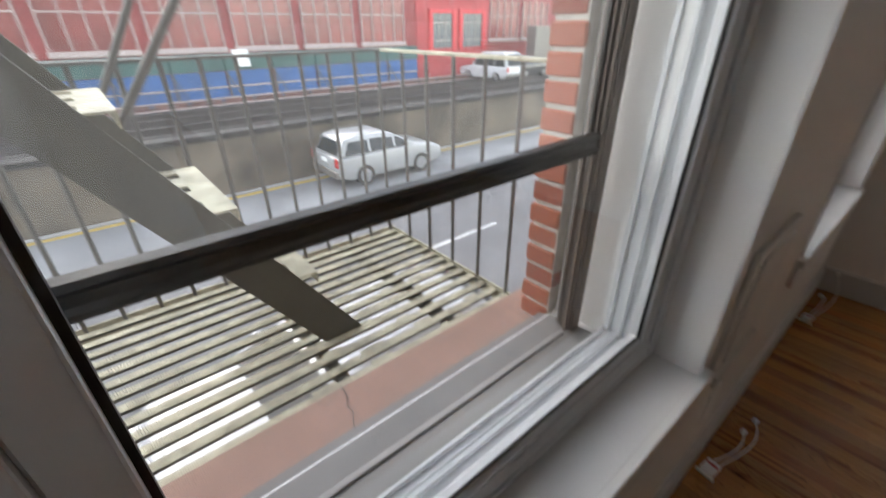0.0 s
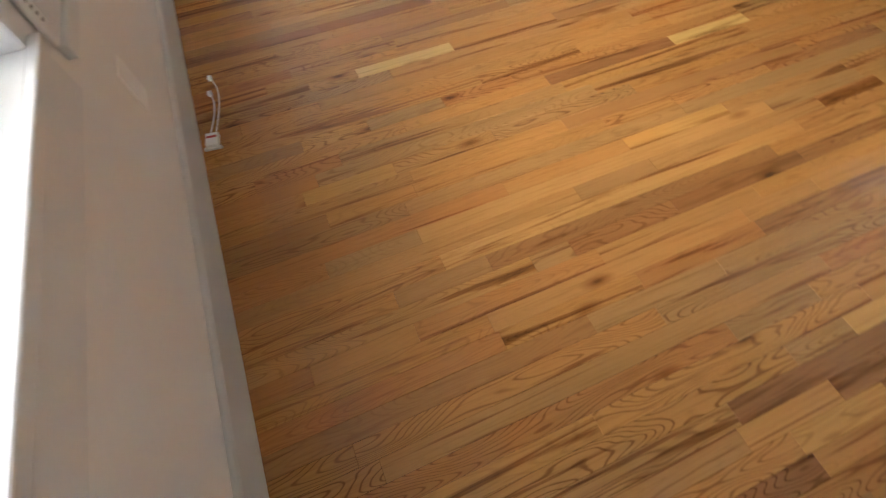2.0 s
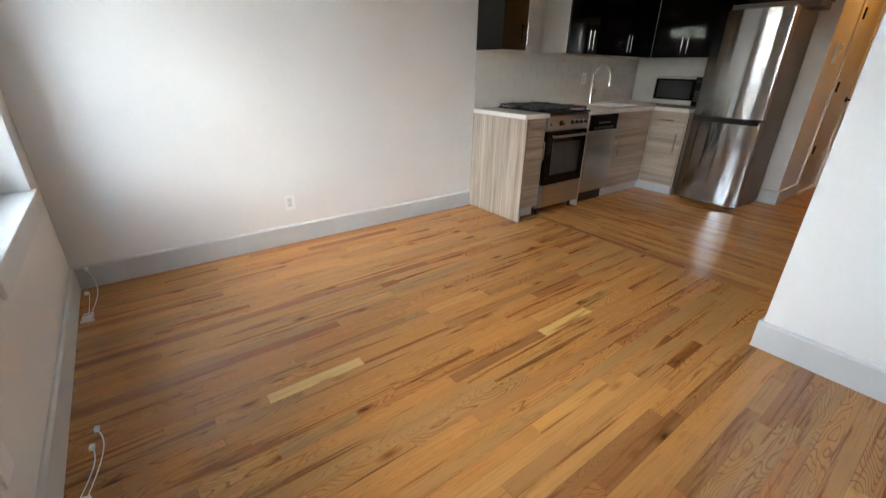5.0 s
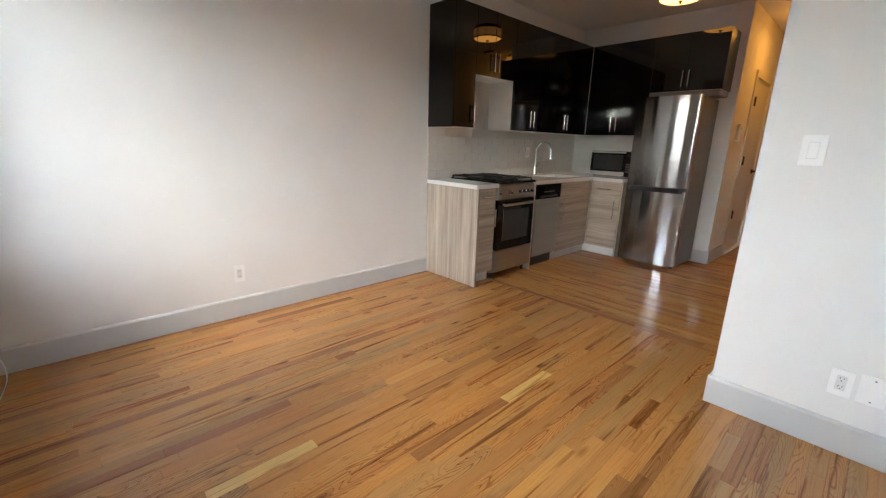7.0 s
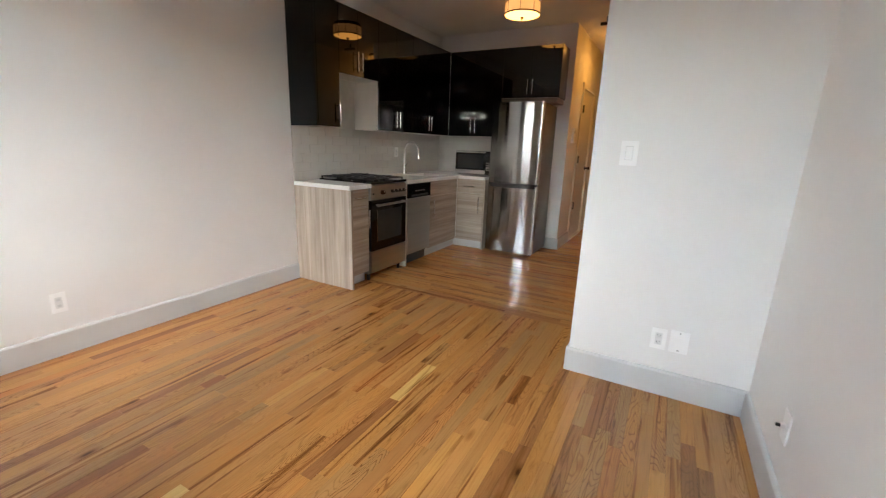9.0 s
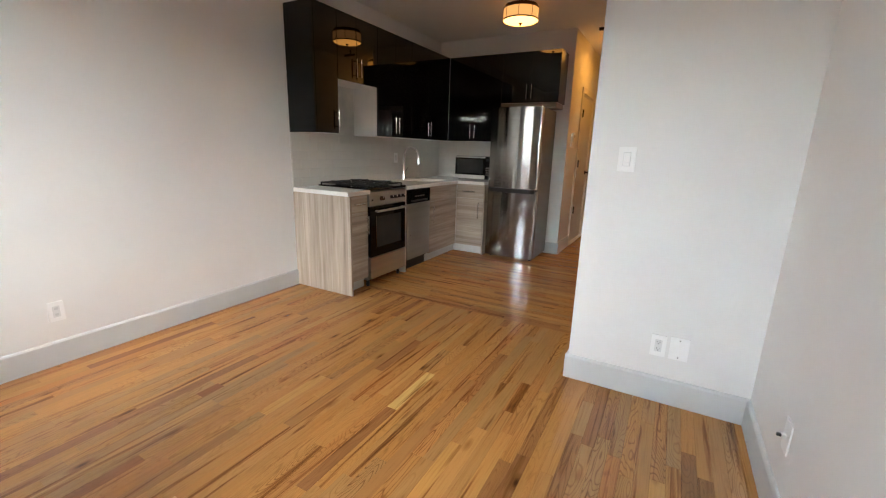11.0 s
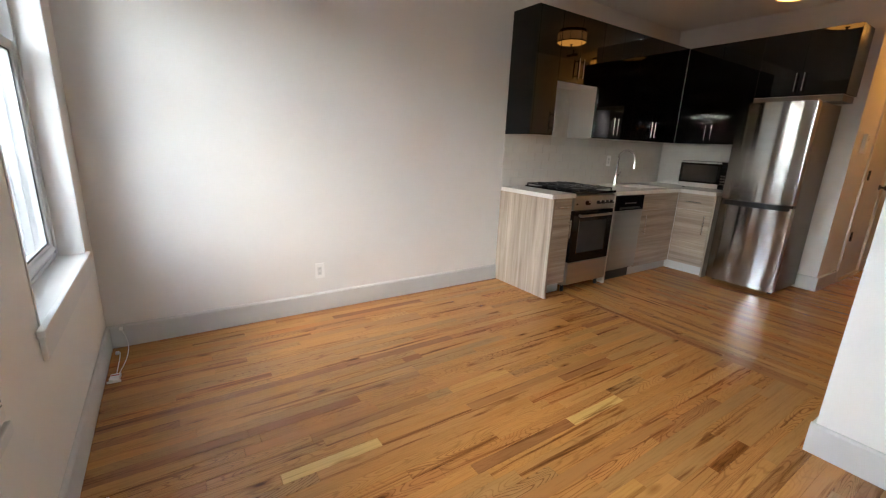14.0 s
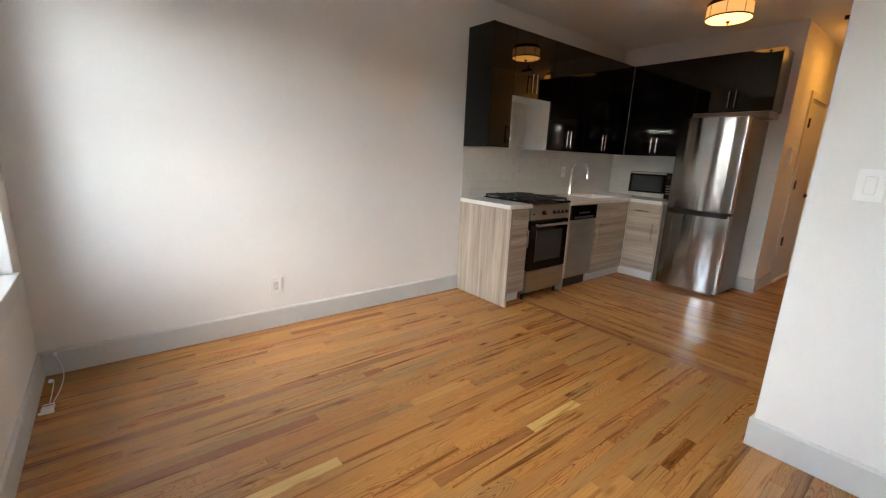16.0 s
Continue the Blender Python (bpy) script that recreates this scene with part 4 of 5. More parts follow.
for dx in (0.06, 0.3):
    for y in (MY0 + 0.04, MY1 - 0.04):
        part("foot", rod((MX + dx, y, Z_TOP), (MX + dx, y, MZ0 + 0.002), 0.012, 10), BLACK, mw)


# ---- ceiling lamps ----
def drum_lamp(x, y, shade, diffuser):
    """A flush drum lamp: warm fabric shade between dark bands, with upright bars and a bottom diffuser."""
    la = thing("ceiling_lamp", "round ceiling lamp with warm fabric shade and dark bronze bands", "lamp", (x, y, CEILING), "flush drum lamps")
    r, zt, zb = 0.172, CEILING - 0.025, CEILING - 0.14
    part("canopy", lathe([(0.0, 0.0), (0.16, 0.0), (0.16, -0.02), (0.0, -0.024)], (x, y, CEILING), 40), LAMPMETAL, la, "dark bronze canopy", True)
    part("shade", lathe([(r, zt), (r, zb), (r - 0.003, zb), (r - 0.003, zt)], (x, y, 0), 56), shade, la, "glowing cream fabric shade", True)
    for z0, z1 in ((zt - 0.012, zt), (zb, zb + 0.012)):
        part("band", lathe([(r + 0.001, z0), (r + 0.004, z0), (r + 0.004, z1), (r + 0.001, z1)], (x, y, 0), 56), LAMPMETAL, la, "dark bronze band", True)
    part("top_plate", lathe([(0.0, zt - 0.001), (r - 0.004, zt - 0.001), (r - 0.004, zt - 0.004), (0.0, zt - 0.004)], (x, y, 0), 40), LAMPMETAL, la)
    for k in range(8):
        q = k * math.pi / 4 + 0.2
        c, s = math.cos(q), math.sin(q)
        part("bar", rod((x + (r + 0.002) * c, y + (r + 0.002) * s, zb + 0.01), (x + (r + 0.002) * c, y + (r + 0.002) * s, zt - 0.01), 0.0025, 6), LAMPMETAL, la)
    part("diffuser", lathe([(r - 0.002, zb + 0.004), (0.15, zb - 0.008), (0.08, zb - 0.015), (0.0, zb - 0.017)], (x, y, 0), 48), diffuser, la, "frosted glass diffuser", True)
    part("finial", lathe([(0.0, -0.018), (0.018, -0.018), (0.018, -0.024), (0.008, -0.03), (0.011, -0.04), (0.0, -0.046)], (x, y, zb), 20), LAMPMETAL, la, "", True)


drum_lamp(4.72, 1.15, SHADE, DIFFUSER)
drum_lamp(6.35, 0.38, HALL_SHADE, HALL_DIFFUSER)
sp = thing("ceiling_fitting", "small dark metal fitting on the hall ceiling", "fitting", (5.56, 0.45, CEILING))
part("stem", rod((5.56, 0.47, CEILING), (5.56, 0.47, CEILING - 0.06), 0.012, 12), HINGE, sp)
part("head", box((5.54, 0.36, CEILING - 0.085), (5.58, 0.54, CEILING - 0.055), 0.006), HINGE, sp)


# ---- hall door ----
dr = thing("door_1", "cream painted hall door with dark hinges", "door", (DOOR_X[0], HALL, 0), kind="structure")
part("slab", box((DOOR_X[0] + 0.025, HALL + 0.004, 0.01), (DOOR_X[1] - 0.025, HALL + 0.044, 2.025), 0.002), DOORPAINT, dr)
part("jamb", boxes(((DOOR_X[0], HALL + 0.002, 0.0), (DOOR_X[0] + 0.022, HALL + T - 0.002, 2.05)), ((DOOR_X[1] - 0.022, HALL + 0.002, 0), (DOOR_X[1], HALL + T - 0.002, 2.05)),
     ((DOOR_X[0] + 0.022, HALL + 0.002, 2.028), (DOOR_X[1] - 0.022, HALL + T - 0.002, 2.05))), DOORPAINT, dr)
part("casing", boxes(((DOOR_X[0] - 0.075, HALL - 0.018, 0), (DOOR_X[0] - 0.002, HALL - 0.0005, 2.125)), ((DOOR_X[1] + 0.002, HALL - 0.018, 0), (DOOR_X[1] + 0.075, HALL - 0.0005, 2.125)),
     ((DOOR_X[0] - 0.002, HALL - 0.018, 2.052), (DOOR_X[1] + 0.002, HALL - 0.0005, 2.125)), bevel=0.003), DOORPAINT, dr)
part("threshold", box((DOOR_X[0] + 0.001, HALL - 0.03, 0.0005), (DOOR_X[1] - 0.001, HALL + 0.1, 0.02), 0.004), DOORPAINT, dr)
for z in (0.45, 1.09, 1.75):
    part("hinge", box((DOOR_X[0] + 0.002, HALL - 0.03, z), (DOOR_X[0] + 0.034, HALL + 0.0035, z + 0.1), 0.004), HINGE, dr, "dark bronze hinge")
part("knob", lathe([(0.0, 0.0), (0.03, 0.0), (0.03, 0.01), (0.012, 0.016), (0.012, 0.04), (0.028, 0.05), (0.028, 0.07), (0.0, 0.078)], (0, 0, 0), 20), HINGE, dr, "", True).matrix_basis = Matrix.Translation((0.7, 0.004, 1.0)) @ pose(0, 0, 0, 90, 0, 0) @ Matrix.Translation((DOOR_X[0], HALL, 0))
ic = thing("intercom", "white wall intercom in the hall", "intercom", (5.93, HALL, 1.35))
part("case", box((5.885, HALL - 0.035, 1.35), (5.97, HALL - 0.0005, 1.53), 0.008), PLASTIC, ic)
part("grille", boxes(*[((5.9, HALL - 0.0365, 1.47 + k * 0.01), (5.95, HALL - 0.0345, 1.474 + k * 0.01)) for k in range(4)]), SIDEGREY, ic)


# ---- plates, switches and cables ----
def plate(name, label, category, centre, normal, w=0.072, h=0.116, kind=""):
    """A wall plate with its inserts, facing along normal."""
    n = Vector(normal)
    side = Vector((0, 0, 1)).cross(n)
    rot = Matrix((side, Vector((0, 0, 1)), n)).transposed().to_4x4()
    ob = thing(name, label, category, centre)
    def piece(pname, lo, hi, m, bevel=0.0, parent=ob):
        bm = box(lo, hi, bevel)
        bm.transform(Matrix.Translation(centre) @ rot)
        return part(pname, bm, m, parent)
    p = piece("cover", (-w / 2, -h / 2, 0.0003), (w / 2, h / 2, 0.0062), PLASTIC, 0.0012)
    if kind == "switch":
        piece("surround", (-0.0175, -0.034, 0.0055), (0.0175, 0.034, 0.0072), TRIM, 0.0006)
        piece("rocker", (-0.0155, -0.0315, 0.0065), (0.0155, 0.0315, 0.0095), PLASTIC, 0.0012)
        piece("dimmer_tab", (-0.009, -0.028, 0.009), (0.009, -0.014, 0.0115), PLASTIC, 0.001)
    if kind in ("outlet", "decor"):
        piece("insert", (-0.0165, -0.033, 0.0055), (0.0165, 0.033, 0.0078), TRIM, 0.0008)
    if kind == "decor":
        for z in (-0.018, 0.018):
            piece("socket", (-0.0085, z - 0.007, 0.0076), (0.0085, z + 0.007, 0.0082), BASE)
    if kind == "outlet":
        for z in (-0.018, 0.018):
            for x, hh in ((-0.006, 0.008), (0.006, 0.0065)):
                piece("slot", (x - 0.0011, z - hh / 2 + 0.003, 0.0076), (x + 0.0011, z + hh / 2 + 0.003, 0.0081), BLACK)
            piece("ground_hole", (-0.0022, z - 0.009, 0.0076), (0.0022, z - 0.005, 0.0081), BLACK)
    if kind == "blank":
        for z in (-0.047, 0.047):
            piece("screw", (-0.003, z - 0.003, 0.0058), (0.003, z + 0.003, 0.0068), SIDEGREY, 0.0008)
    if kind == "jack":
        piece("jack", (-0.008, -0.008, 0.0055), (0.008, 0.008, 0.02), PLASTIC, 0.002)
        piece("plug", (-0.005, -0.005, 0.02), (0.005, 0.005, 0.034), BLACK, 0.001)
    return ob


plate("wall_outlet", "white wall outlet above the baseboard", "outlet", (1.285, LONG, 0.315), (0, -1, 0), kind="decor")
plate("light_switch", "white rocker dimmer switch on the stub wall", "switch", (STUB, -0.178, 1.256), (-1, 0, 0), 0.082, 0.122, "switch")
plate("wall_outlet", "white double wall outlet low on the stub wall", "outlet", (STUB, -0.445, 0.315), (-1, 0, 0), kind="outlet")
plate("blank_plate", "blank white wall plate with two screws", "plate", (STUB, -0.54, 0.318), (-1, 0, 0), 0.086, 0.122, "blank")
plate("cable_jack", "white wall plate with a dark cable jack", "jack", (2.1, RIGHT, 0.335), (0, 1, 0), kind="jack")
plate("blank_plate", "blank white wall plate under the vent cover", "plate", (0.0, 0.8, 0.353), (1, 0, 0), 0.09, 0.118, "")
plate("wall_outlet", "white outlet on the tiled backsplash", "outlet", (4.6, LONG - 0.0128, 1.165), (0, -1, 0), kind="outlet")

vc = thing("vent_cover", "white louvred vent cover between the windows", "vent", (0, 0.715, 0.6))
part("panel", box((0.0005, 0.59, 0.6), (0.014, 0.9, 0.945), 0.005, 3), TRIM, vc)
part("lower_lip", box((0.0005, 0.6, 0.563), (0.024, 0.89, 0.598), 0.004, 2), TRIM, vc)
part("raised_face", box((0.014, 0.632, 0.625), (0.019, 0.862, 0.915), 0.002), TRIM, vc)
for k in range(22):
    z = 0.64 + k * 0.0125
    for y in (0.608, 0.874):
        part("slot", box((0.0132, y, z), (0.0146, y + 0.012, z + 0.005)), SIDEGREY, vc)
part("screw", rod((0.0, 0.815, 0.548), (0.004, 0.815, 0.548), 0.005, 10), HINGE, vc)


def cable_end(at, label, turn, strands):
    """A small white connector block on the floor with thin wires curling out of it."""
    x, y = at
    c = thing("cable_connector", label, "cable", (x, y, 0.0), "loose cables at the window wall")
    def put(bm):
        bm.transform(Matrix.Translation((x, y, 0)) @ pose(0, 0, 0, 0, 0, turn))
        return bm
    b = part("block", put(box((-0.022, -0.03, 0.001), (0.022, 0.03, 0.022), 0.003)), PLASTIC, c)
    part("flange", put(box((-0.03, -0.038, 0.001), (0.03, -0.028, 0.012), 0.002)), PLASTIC, c)
    part("label", put(box((-0.018, 0.004, 0.0219), (0.018, 0.014, 0.0226))), REDLABEL, b, "red printed strip")
    for pts in strands:
        part("wire", put(tube(pts, 0.0022, 6)), PLASTIC, c, "thin white wire", True)
        end = Vector(pts[-1])
        part("wire_cap", put(box(end - Vector((0.008, 0.01, 0.008)), end + Vector((0.008, 0.01, 0.008)), 0.003)), PLASTIC, c)


def curl(a, b, lift, n=12):
    a, b = Vector(a), Vector(b)
    side = Vector(((b - a).y, -(b - a).x, 0)) * 0.12
    return [tuple(a.lerp(b, k / n) + Vector((0, 0, lift * math.sin(math.pi * k / n))) + side * math.sin(math.pi * k / n)) for k in range(n + 1)]


cable_end((0.062, 0.895), "white cable connector with a red strip and two loose wires", -8, [curl((-0.008, 0.03, 0.012), (-0.01, 0.25, 0.012), 0.02), curl((0.012, 0.03, 0.012), (-0.01, 0.34, 0.012), 0.03)])
cable_end((0.058, 2.165), "white cable connector in the corner with a wire up the wall", -6, [curl((0.0, 0.03, 0.012), (-0.02, 0.2, 0.06), 0.05), curl((0.01, 0.03, 0.012), (-0.02, 0.36, 0.14), 0.0)])


# ---- backsplash ----
bs = structure("backsplash", boxes(((KX, LONG - 0.006, Z_TOP), (BACK - 0.006, LONG - 0.001, UZ0 + 0.0)), ((BACK - 0.006, RY0 - 0.02, Z_TOP), (BACK - 0.001, LONG - 0.001, UZ0)), ((3.32, LONG - 0.006, UZ0), (3.868, LONG - 0.001, 1.85))),
               GROUT, "off-white glazed tile backsplash", "backsplash")
tile_meshes = {}


def tile(cx, cy, cz, w, h, axis):
    key = (round(w, 3), round(h, 3), axis)
    if key not in tile_meshes:
        bm = box((-w / 2, -0.0035, -h / 2), (w / 2, 0.0035, h / 2), 0.0012, 1) if axis == "x" else box((-0.0035, -w / 2, -h / 2), (0.0035, w / 2, h / 2), 0.0012, 1)
        me = bpy.data.meshes.new("tile")
        bm.to_mesh(me)
        bm.free()
        me.materials.append(TILE)
        tile_meshes[key] = me
    ob = new("tile", tile_meshes[key])
    ob.location = (cx, cy, cz)
    ob.parent = bs


TW, TH = 0.2, 0.08
for r in range(6):
    z0 = Z_TOP + r * TH
    off = 0.0 if r % 2 else -TW / 2
    q = KX + off
    while q < BACK - 0.03:
        a, b = max(q, KX), min(q + TW, BACK - 0.013)
        if b - a > 0.02:
            tile((a + b) / 2, LONG - 0.009, z0 + TH / 2, b - a - 0.0012, TH - 0.0012, "x")
        q += TW
    q = RY0 - 0.02 + off
    while q < LONG - 0.03:
        a, b = max(q, RY0 - 0.02), min(q + TW, LONG - 0.013)
        if b - a > 0.02:
            tile(BACK - 0.009, (a + b) / 2, z0 + TH / 2, b - a - 0.0012, TH - 0.0012, "y")
        q += TW


# ---- bricks round the window ----
brick_meshes = {}


def brick(cx, cy, cz, ly):
    key = round(ly, 3)
    if key not in brick_meshes:
        bm = box((-0.046, -ly / 2, -0.025), (0.046, ly / 2, 0.025), 0.004, 1)
        me = bpy.data.meshes.new("brick")
        bm.to_mesh(me)
        bm.free()
        me.materials.append(BRICK)
        brick_meshes[key] = me
    ob = new("brick", brick_meshes[key])
    ob.location = (cx, cy, cz)
    ob.rotation_euler = (rng.uniform(-0.012, 0.012), 0, rng.uniform(-0.012, 0.012))
    ob.parent = brick_wall


rng = random.Random(11)
for r in range(29):
    z = 0.5 + r * 0.06
    y = BRICK_OPEN[0][1]
    first = True
    while y < BRICK_OPEN[1][0] - 0.02:
        ly = 0.1 if (first and r % 2) else 0.203
        ly = min(ly, BRICK_OPEN[1][0] - y)
        if ly > 0.03:
            brick(OUT + 0.047 + rng.uniform(-0.003, 0.002), y + ly / 2 + rng.uniform(-0.002, 0.001), z, round(ly, 2) - 0.004)
        y += ly + 0.008
        first = False


# ---- fire escape ----
PZ = 0.33
fe = thing("fire_escape", "weathered cream-painted iron fire escape landing outside the window", "fire escape", (-1.2, -0.3, PZ))
X0, X1, Y0, Y1 = -0.62, -1.69, -1.7, 0.79
n_slats = 15
for k in range(n_slats):
    x = X0 - 0.04 - k * (abs(X1 - X0) - 0.08) / (n_slats - 1)
    top = PZ + rng.uniform(-0.0015, 0.001)
    # the sides' shade is put into the colour: dark olive below the cream top
    sl = part("slat", box((x - 0.0175, Y0 + 0.005, PZ - 0.014), (x + 0.0175, Y1 - 0.006, top - 0.003)), IRONGREEN, fe, "iron slat with sides darkened for shade and worn cream paint on top")
    part("worn_top", box((x - 0.018, Y0 + 0.006, top - 0.003), (x + 0.018, Y1 - 0.007, top), 0.001, 1), CREAM, sl, "worn cream paint")
for y in (-1.5, -0.75, 0.02, 0.5):
    part("cross_bar", box((X1 + 0.006, y - 0.02, PZ - 0.055), (X0 - 0.005, y + 0.02, PZ - 0.015)), IRONGREEN, fe)
rng2 = random.Random(3)
bm = bmesh.new()
for k in range(42):
    x = X0 - 0.066 - rng2.randrange(n_slats - 1) * (abs(X1 - X0) - 0.08) / (n_slats - 1)
    y = rng2.uniform(-0.1, 0.72)
    add_box(bm, (x - 0.014, y - rng2.uniform(0.02, 0.06), PZ - 0.014), (x + 0.014, y + rng2.uniform(0.02, 0.06), PZ - 0.009))
part("spacer", bm, CREAM, fe)
part("edge_angle", boxes(((X1 - 0.004, Y0, PZ - 0.06), (X1 + 0.004, Y1, PZ + 0.012)), ((X0 - 0.004, Y0, PZ - 0.06), (X0 + 0.004, Y1, PZ + 0.006)), ((X1 + 0.004, Y1 - 0.005, PZ - 0.06), (X0 - 0.004, Y1 + 0.003, PZ + 0.012))), CREAM, fe)
RAIL_Z = 1.26
part("top_rail", box((X1 - 0.02, Y0, RAIL_Z - 0.008), (X1 + 0.02, Y1 + 0.02, RAIL_Z + 0.004), 0.002), RAILIRON, fe)
part("end_rail", box((X1 + 0.021, Y1 - 0.02, RAIL_Z - 0.008), (OUT - 0.003, Y1 + 0.02, RAIL_Z + 0.004), 0.002), CREAM, fe)
y = Y0 + 0.05
while y < Y1 + 0.01:
    part("baluster", rod((X1, y, PZ - 0.03), (X1, y, RAIL_Z - 0.006), 0.0085, 10), RAILIRON, fe, "", True)
    y += 0.1275
for k in range(1, 6):
    x = X1 + k * 0.175
    part("baluster", rod((x, Y1, PZ - 0.03), (x, Y1, RAIL_Z - 0.006), 0.0085, 10), RAILIRON, fe, "", True)
# stair up from the landing
stair = part("stair", prism([(0.20, PZ), (0.05, PZ), (-1.75, 3.02), (-1.6, 3.02)], "x", -1.035, -1.025, 0.002), IRONGREEN, fe, "dark olive plate stringer of the stair")
part("far_stringer", prism([(0.20, PZ), (0.05, PZ), (-1.75, 3.02), (-1.6, 3.02)], "x", -1.565, -1.555, 0.002), IRONGREEN, stair)
for k in range(9):
    z = 0.62 + k * 0.285
    y = 0.085 - (z - PZ) / 1.49 + 0.09
    tr = part("tread", boxes(((-1.554, y - 0.085, z), (-1.036, y - 0.018, z + 0.006)), ((-1.554, y + 0.018, z), (-1.036, y + 0.085, z + 0.006)), ((-1.554, y - 0.018, z), (-1.5, y + 0.018, z + 0.006)), ((-1.44, y - 0.018, z), (-1.33, y + 0.018, z + 0.006)),
              ((-1.27, y - 0.018, z), (-1.16, y + 0.018, z + 0.006)), ((-1.1, y - 0.018, z), (-1.036, y + 0.018, z + 0.006)), ((-1.554, y + 0.08, z - 0.035), (-1.036, y + 0.085, z))), CREAM, stair, "slotted cream iron tread")
part("brace", rod((-1.6, -0.395, 1.03), (-1.6, 0.615, 2.75), 0.012, 10), RAILIRON, fe, "", True)
part("brace", rod((-1.6, -0.37, 0.97), (-1.6, 0.77, 2.55), 0.015, 10), RAILIRON, fe, "", True)
part("wall_bracket", boxes(((X0 + 0.004, -1.52, PZ - 0.055), (OUT - 0.002, -1.48, PZ - 0.015)), ((X0 + 0.004, 0.62, PZ - 0.055), (OUT - 0.002, 0.66, PZ - 0.015))), IRONGREEN, fe)


# ---- street ----
G = -3.2
structure("ground", boxes(((-400, -400, G - 0.5), (400, 400, G - 0.03))), PAVE, "worn city ground reaching far away", "ground")
structure("road", box((-13.1, -120, G - 0.03), (-2.4, 120, G)), ASPHALT, "worn grey asphalt street", "road")
structure("pavement", box((-2.4, -120, G - 0.03), (OUT - 0.02, 120, G + 0.13), 0.01), PAVE, "concrete pavement with a raised kerb", "pavement")
structure("road_line", box((-13.02, -120, G), (-12.82, 120, G + 0.004)), YELLOW, "faded yellow line along the kerb", "road marking")
for k in range(14):
    for x in (-9.7, -6.5):
        y = -20 + k * 6.1
        tagged(mesh_object("lane_dash", box((x - 0.06, y, G), (x + 0.06, y + 2.6, G + 0.004)), WHITEPAINT), "white painted lane dash on the asphalt", "road marking", "lane dashes", "structure")
rw = thing("retaining_wall", "low stained concrete retaining wall along the street", "wall", (-13.5, 0, G), kind="structure")
part("face", box((-13.9, -90, G - 0.03), (-13.4, 90, -1.55), 0.02), CONCRETE, rw)
part("coping", box((-13.95, -90, -1.55), (-13.35, 90, -1.38), 0.02), GRAVEL, rw)
structure("track_bed", box((-26, -120, G - 0.03), (-13.9, 120, -2.1)), GRAVEL, "dark stony strip behind the wall", "ground")
for k, x in enumerate((-16.6, -18.1, -19.8, -21.3)):
    rl = thing("rail", "long rusty steel rail on the dark strip", "rail", (x, 0, -2.1), "rails")
    part("web", box((x - 0.02, -80, -2.1), (x + 0.02, 80, -1.9)), RUSTRAIL, rl)
    part("head", box((x - 0.06, -80, -1.9), (x + 0.06, 80, -1.84), 0.01), RUSTRAIL, rl)
gf = thing("guard_fence", "low pale red lattice fence behind the rails", "fence", (-23, 0, -2.1))
for z in (-2.02, -1.72):
    part("rail", box((-23.03, -40, z), (-22.97, 40, z + 0.06)), PINKSILL, gf)
for k in range(54):
    y = -40 + k * 1.5
    part("post", box((-23.03, y, -2.1), (-22.97, y + 0.06, -1.66)), RAILIRON, gf)
    part("infill", box((-23.02, y + 0.1, -1.95), (-23.0, y + 1.46, -1.73)), DULLRED, gf, "dull brown-red infill panel")

hb = thing("hoarding", "blue and green painted construction hoarding before the red building", "hoarding", (-24.5, 0, -2.1))
for k in range(16):
    y = -21.1 + k * 2.45
    bl = part("panel", box((-24.55, y, -2.05), (-24.5, y + 2.4, -0.62), 0.01), BLUE, hb, "blue plywood panel")
    part("upper_panel", box((-24.7, y, -0.6), (-24.45, y + 2.42, 0.18), 0.01), GREEN, hb, "green plywood fascia")
    part("post", box((-24.42, y - 0.04, -2.1), (-24.34, y + 0.04, -0.6)), RAILIRON, hb)
    part("stay", rod((-24.38, y, -0.7), (-23.9, y + 0.5, -2.1), 0.03, 6), RAILIRON, hb)
part("long_rail", box((-24.49, -21.1, -1.4), (-24.43, 18.1, -1.32)), MULLION, hb)
sg = thing("sign", "small blank white sign on the hoarding", "sign", (-24.4, 6.7, 0))
part("board", box((-24.44, 6.3, -0.45), (-24.41, 7.1, 0.35), 0.01), PLASTIC, sg)

rb = thing("red_building", "long red-painted building with rows of pale-barred windows", "building", (-26, 10, -2.1))
part("wall", box((-40, -60, -2.1), (-26.2, 70, 3.5)), REDWALL, rb)
part("parapet", box((-40.2, -60.2, 3.5), (-26.0, 70.2, 3.8), 0.05), REDWALL, rb)
for k in range(16):
    y = -28 + k * 3.9
    for z0, z1 in ((0.45, 3.1),):
        if 18 < y < 26:
            continue
        part("window_sill", box((-26.2, y - 0.1, z0 - 0.28), (-26.0, y + 3.4, z0 - 0.02), 0.02), PINKSILL, rb, "pale pink sill")
        wn_ = part("window", box((-26.22, y, z0), (-26.12, y + 3.3, z1)), FARGLASS, rb, "dim reddish window with pale bars")
        part("bars", boxes(*[((-26.12, y + q * 0.825 - 0.035, z0), (-26.05, y + q * 0.825 + 0.035, z1)) for q in range(5)], ((-26.118, y, z0 + 1.5), (-26.06, y + 3.3, z0 + 1.57))), MULLION, wn_)
part("entrance_wall", box((-26.21, 19.3, -2.1), (-26.15, 26.5, 3.4)), BAYRED, rb, "bright red painted entrance bay")
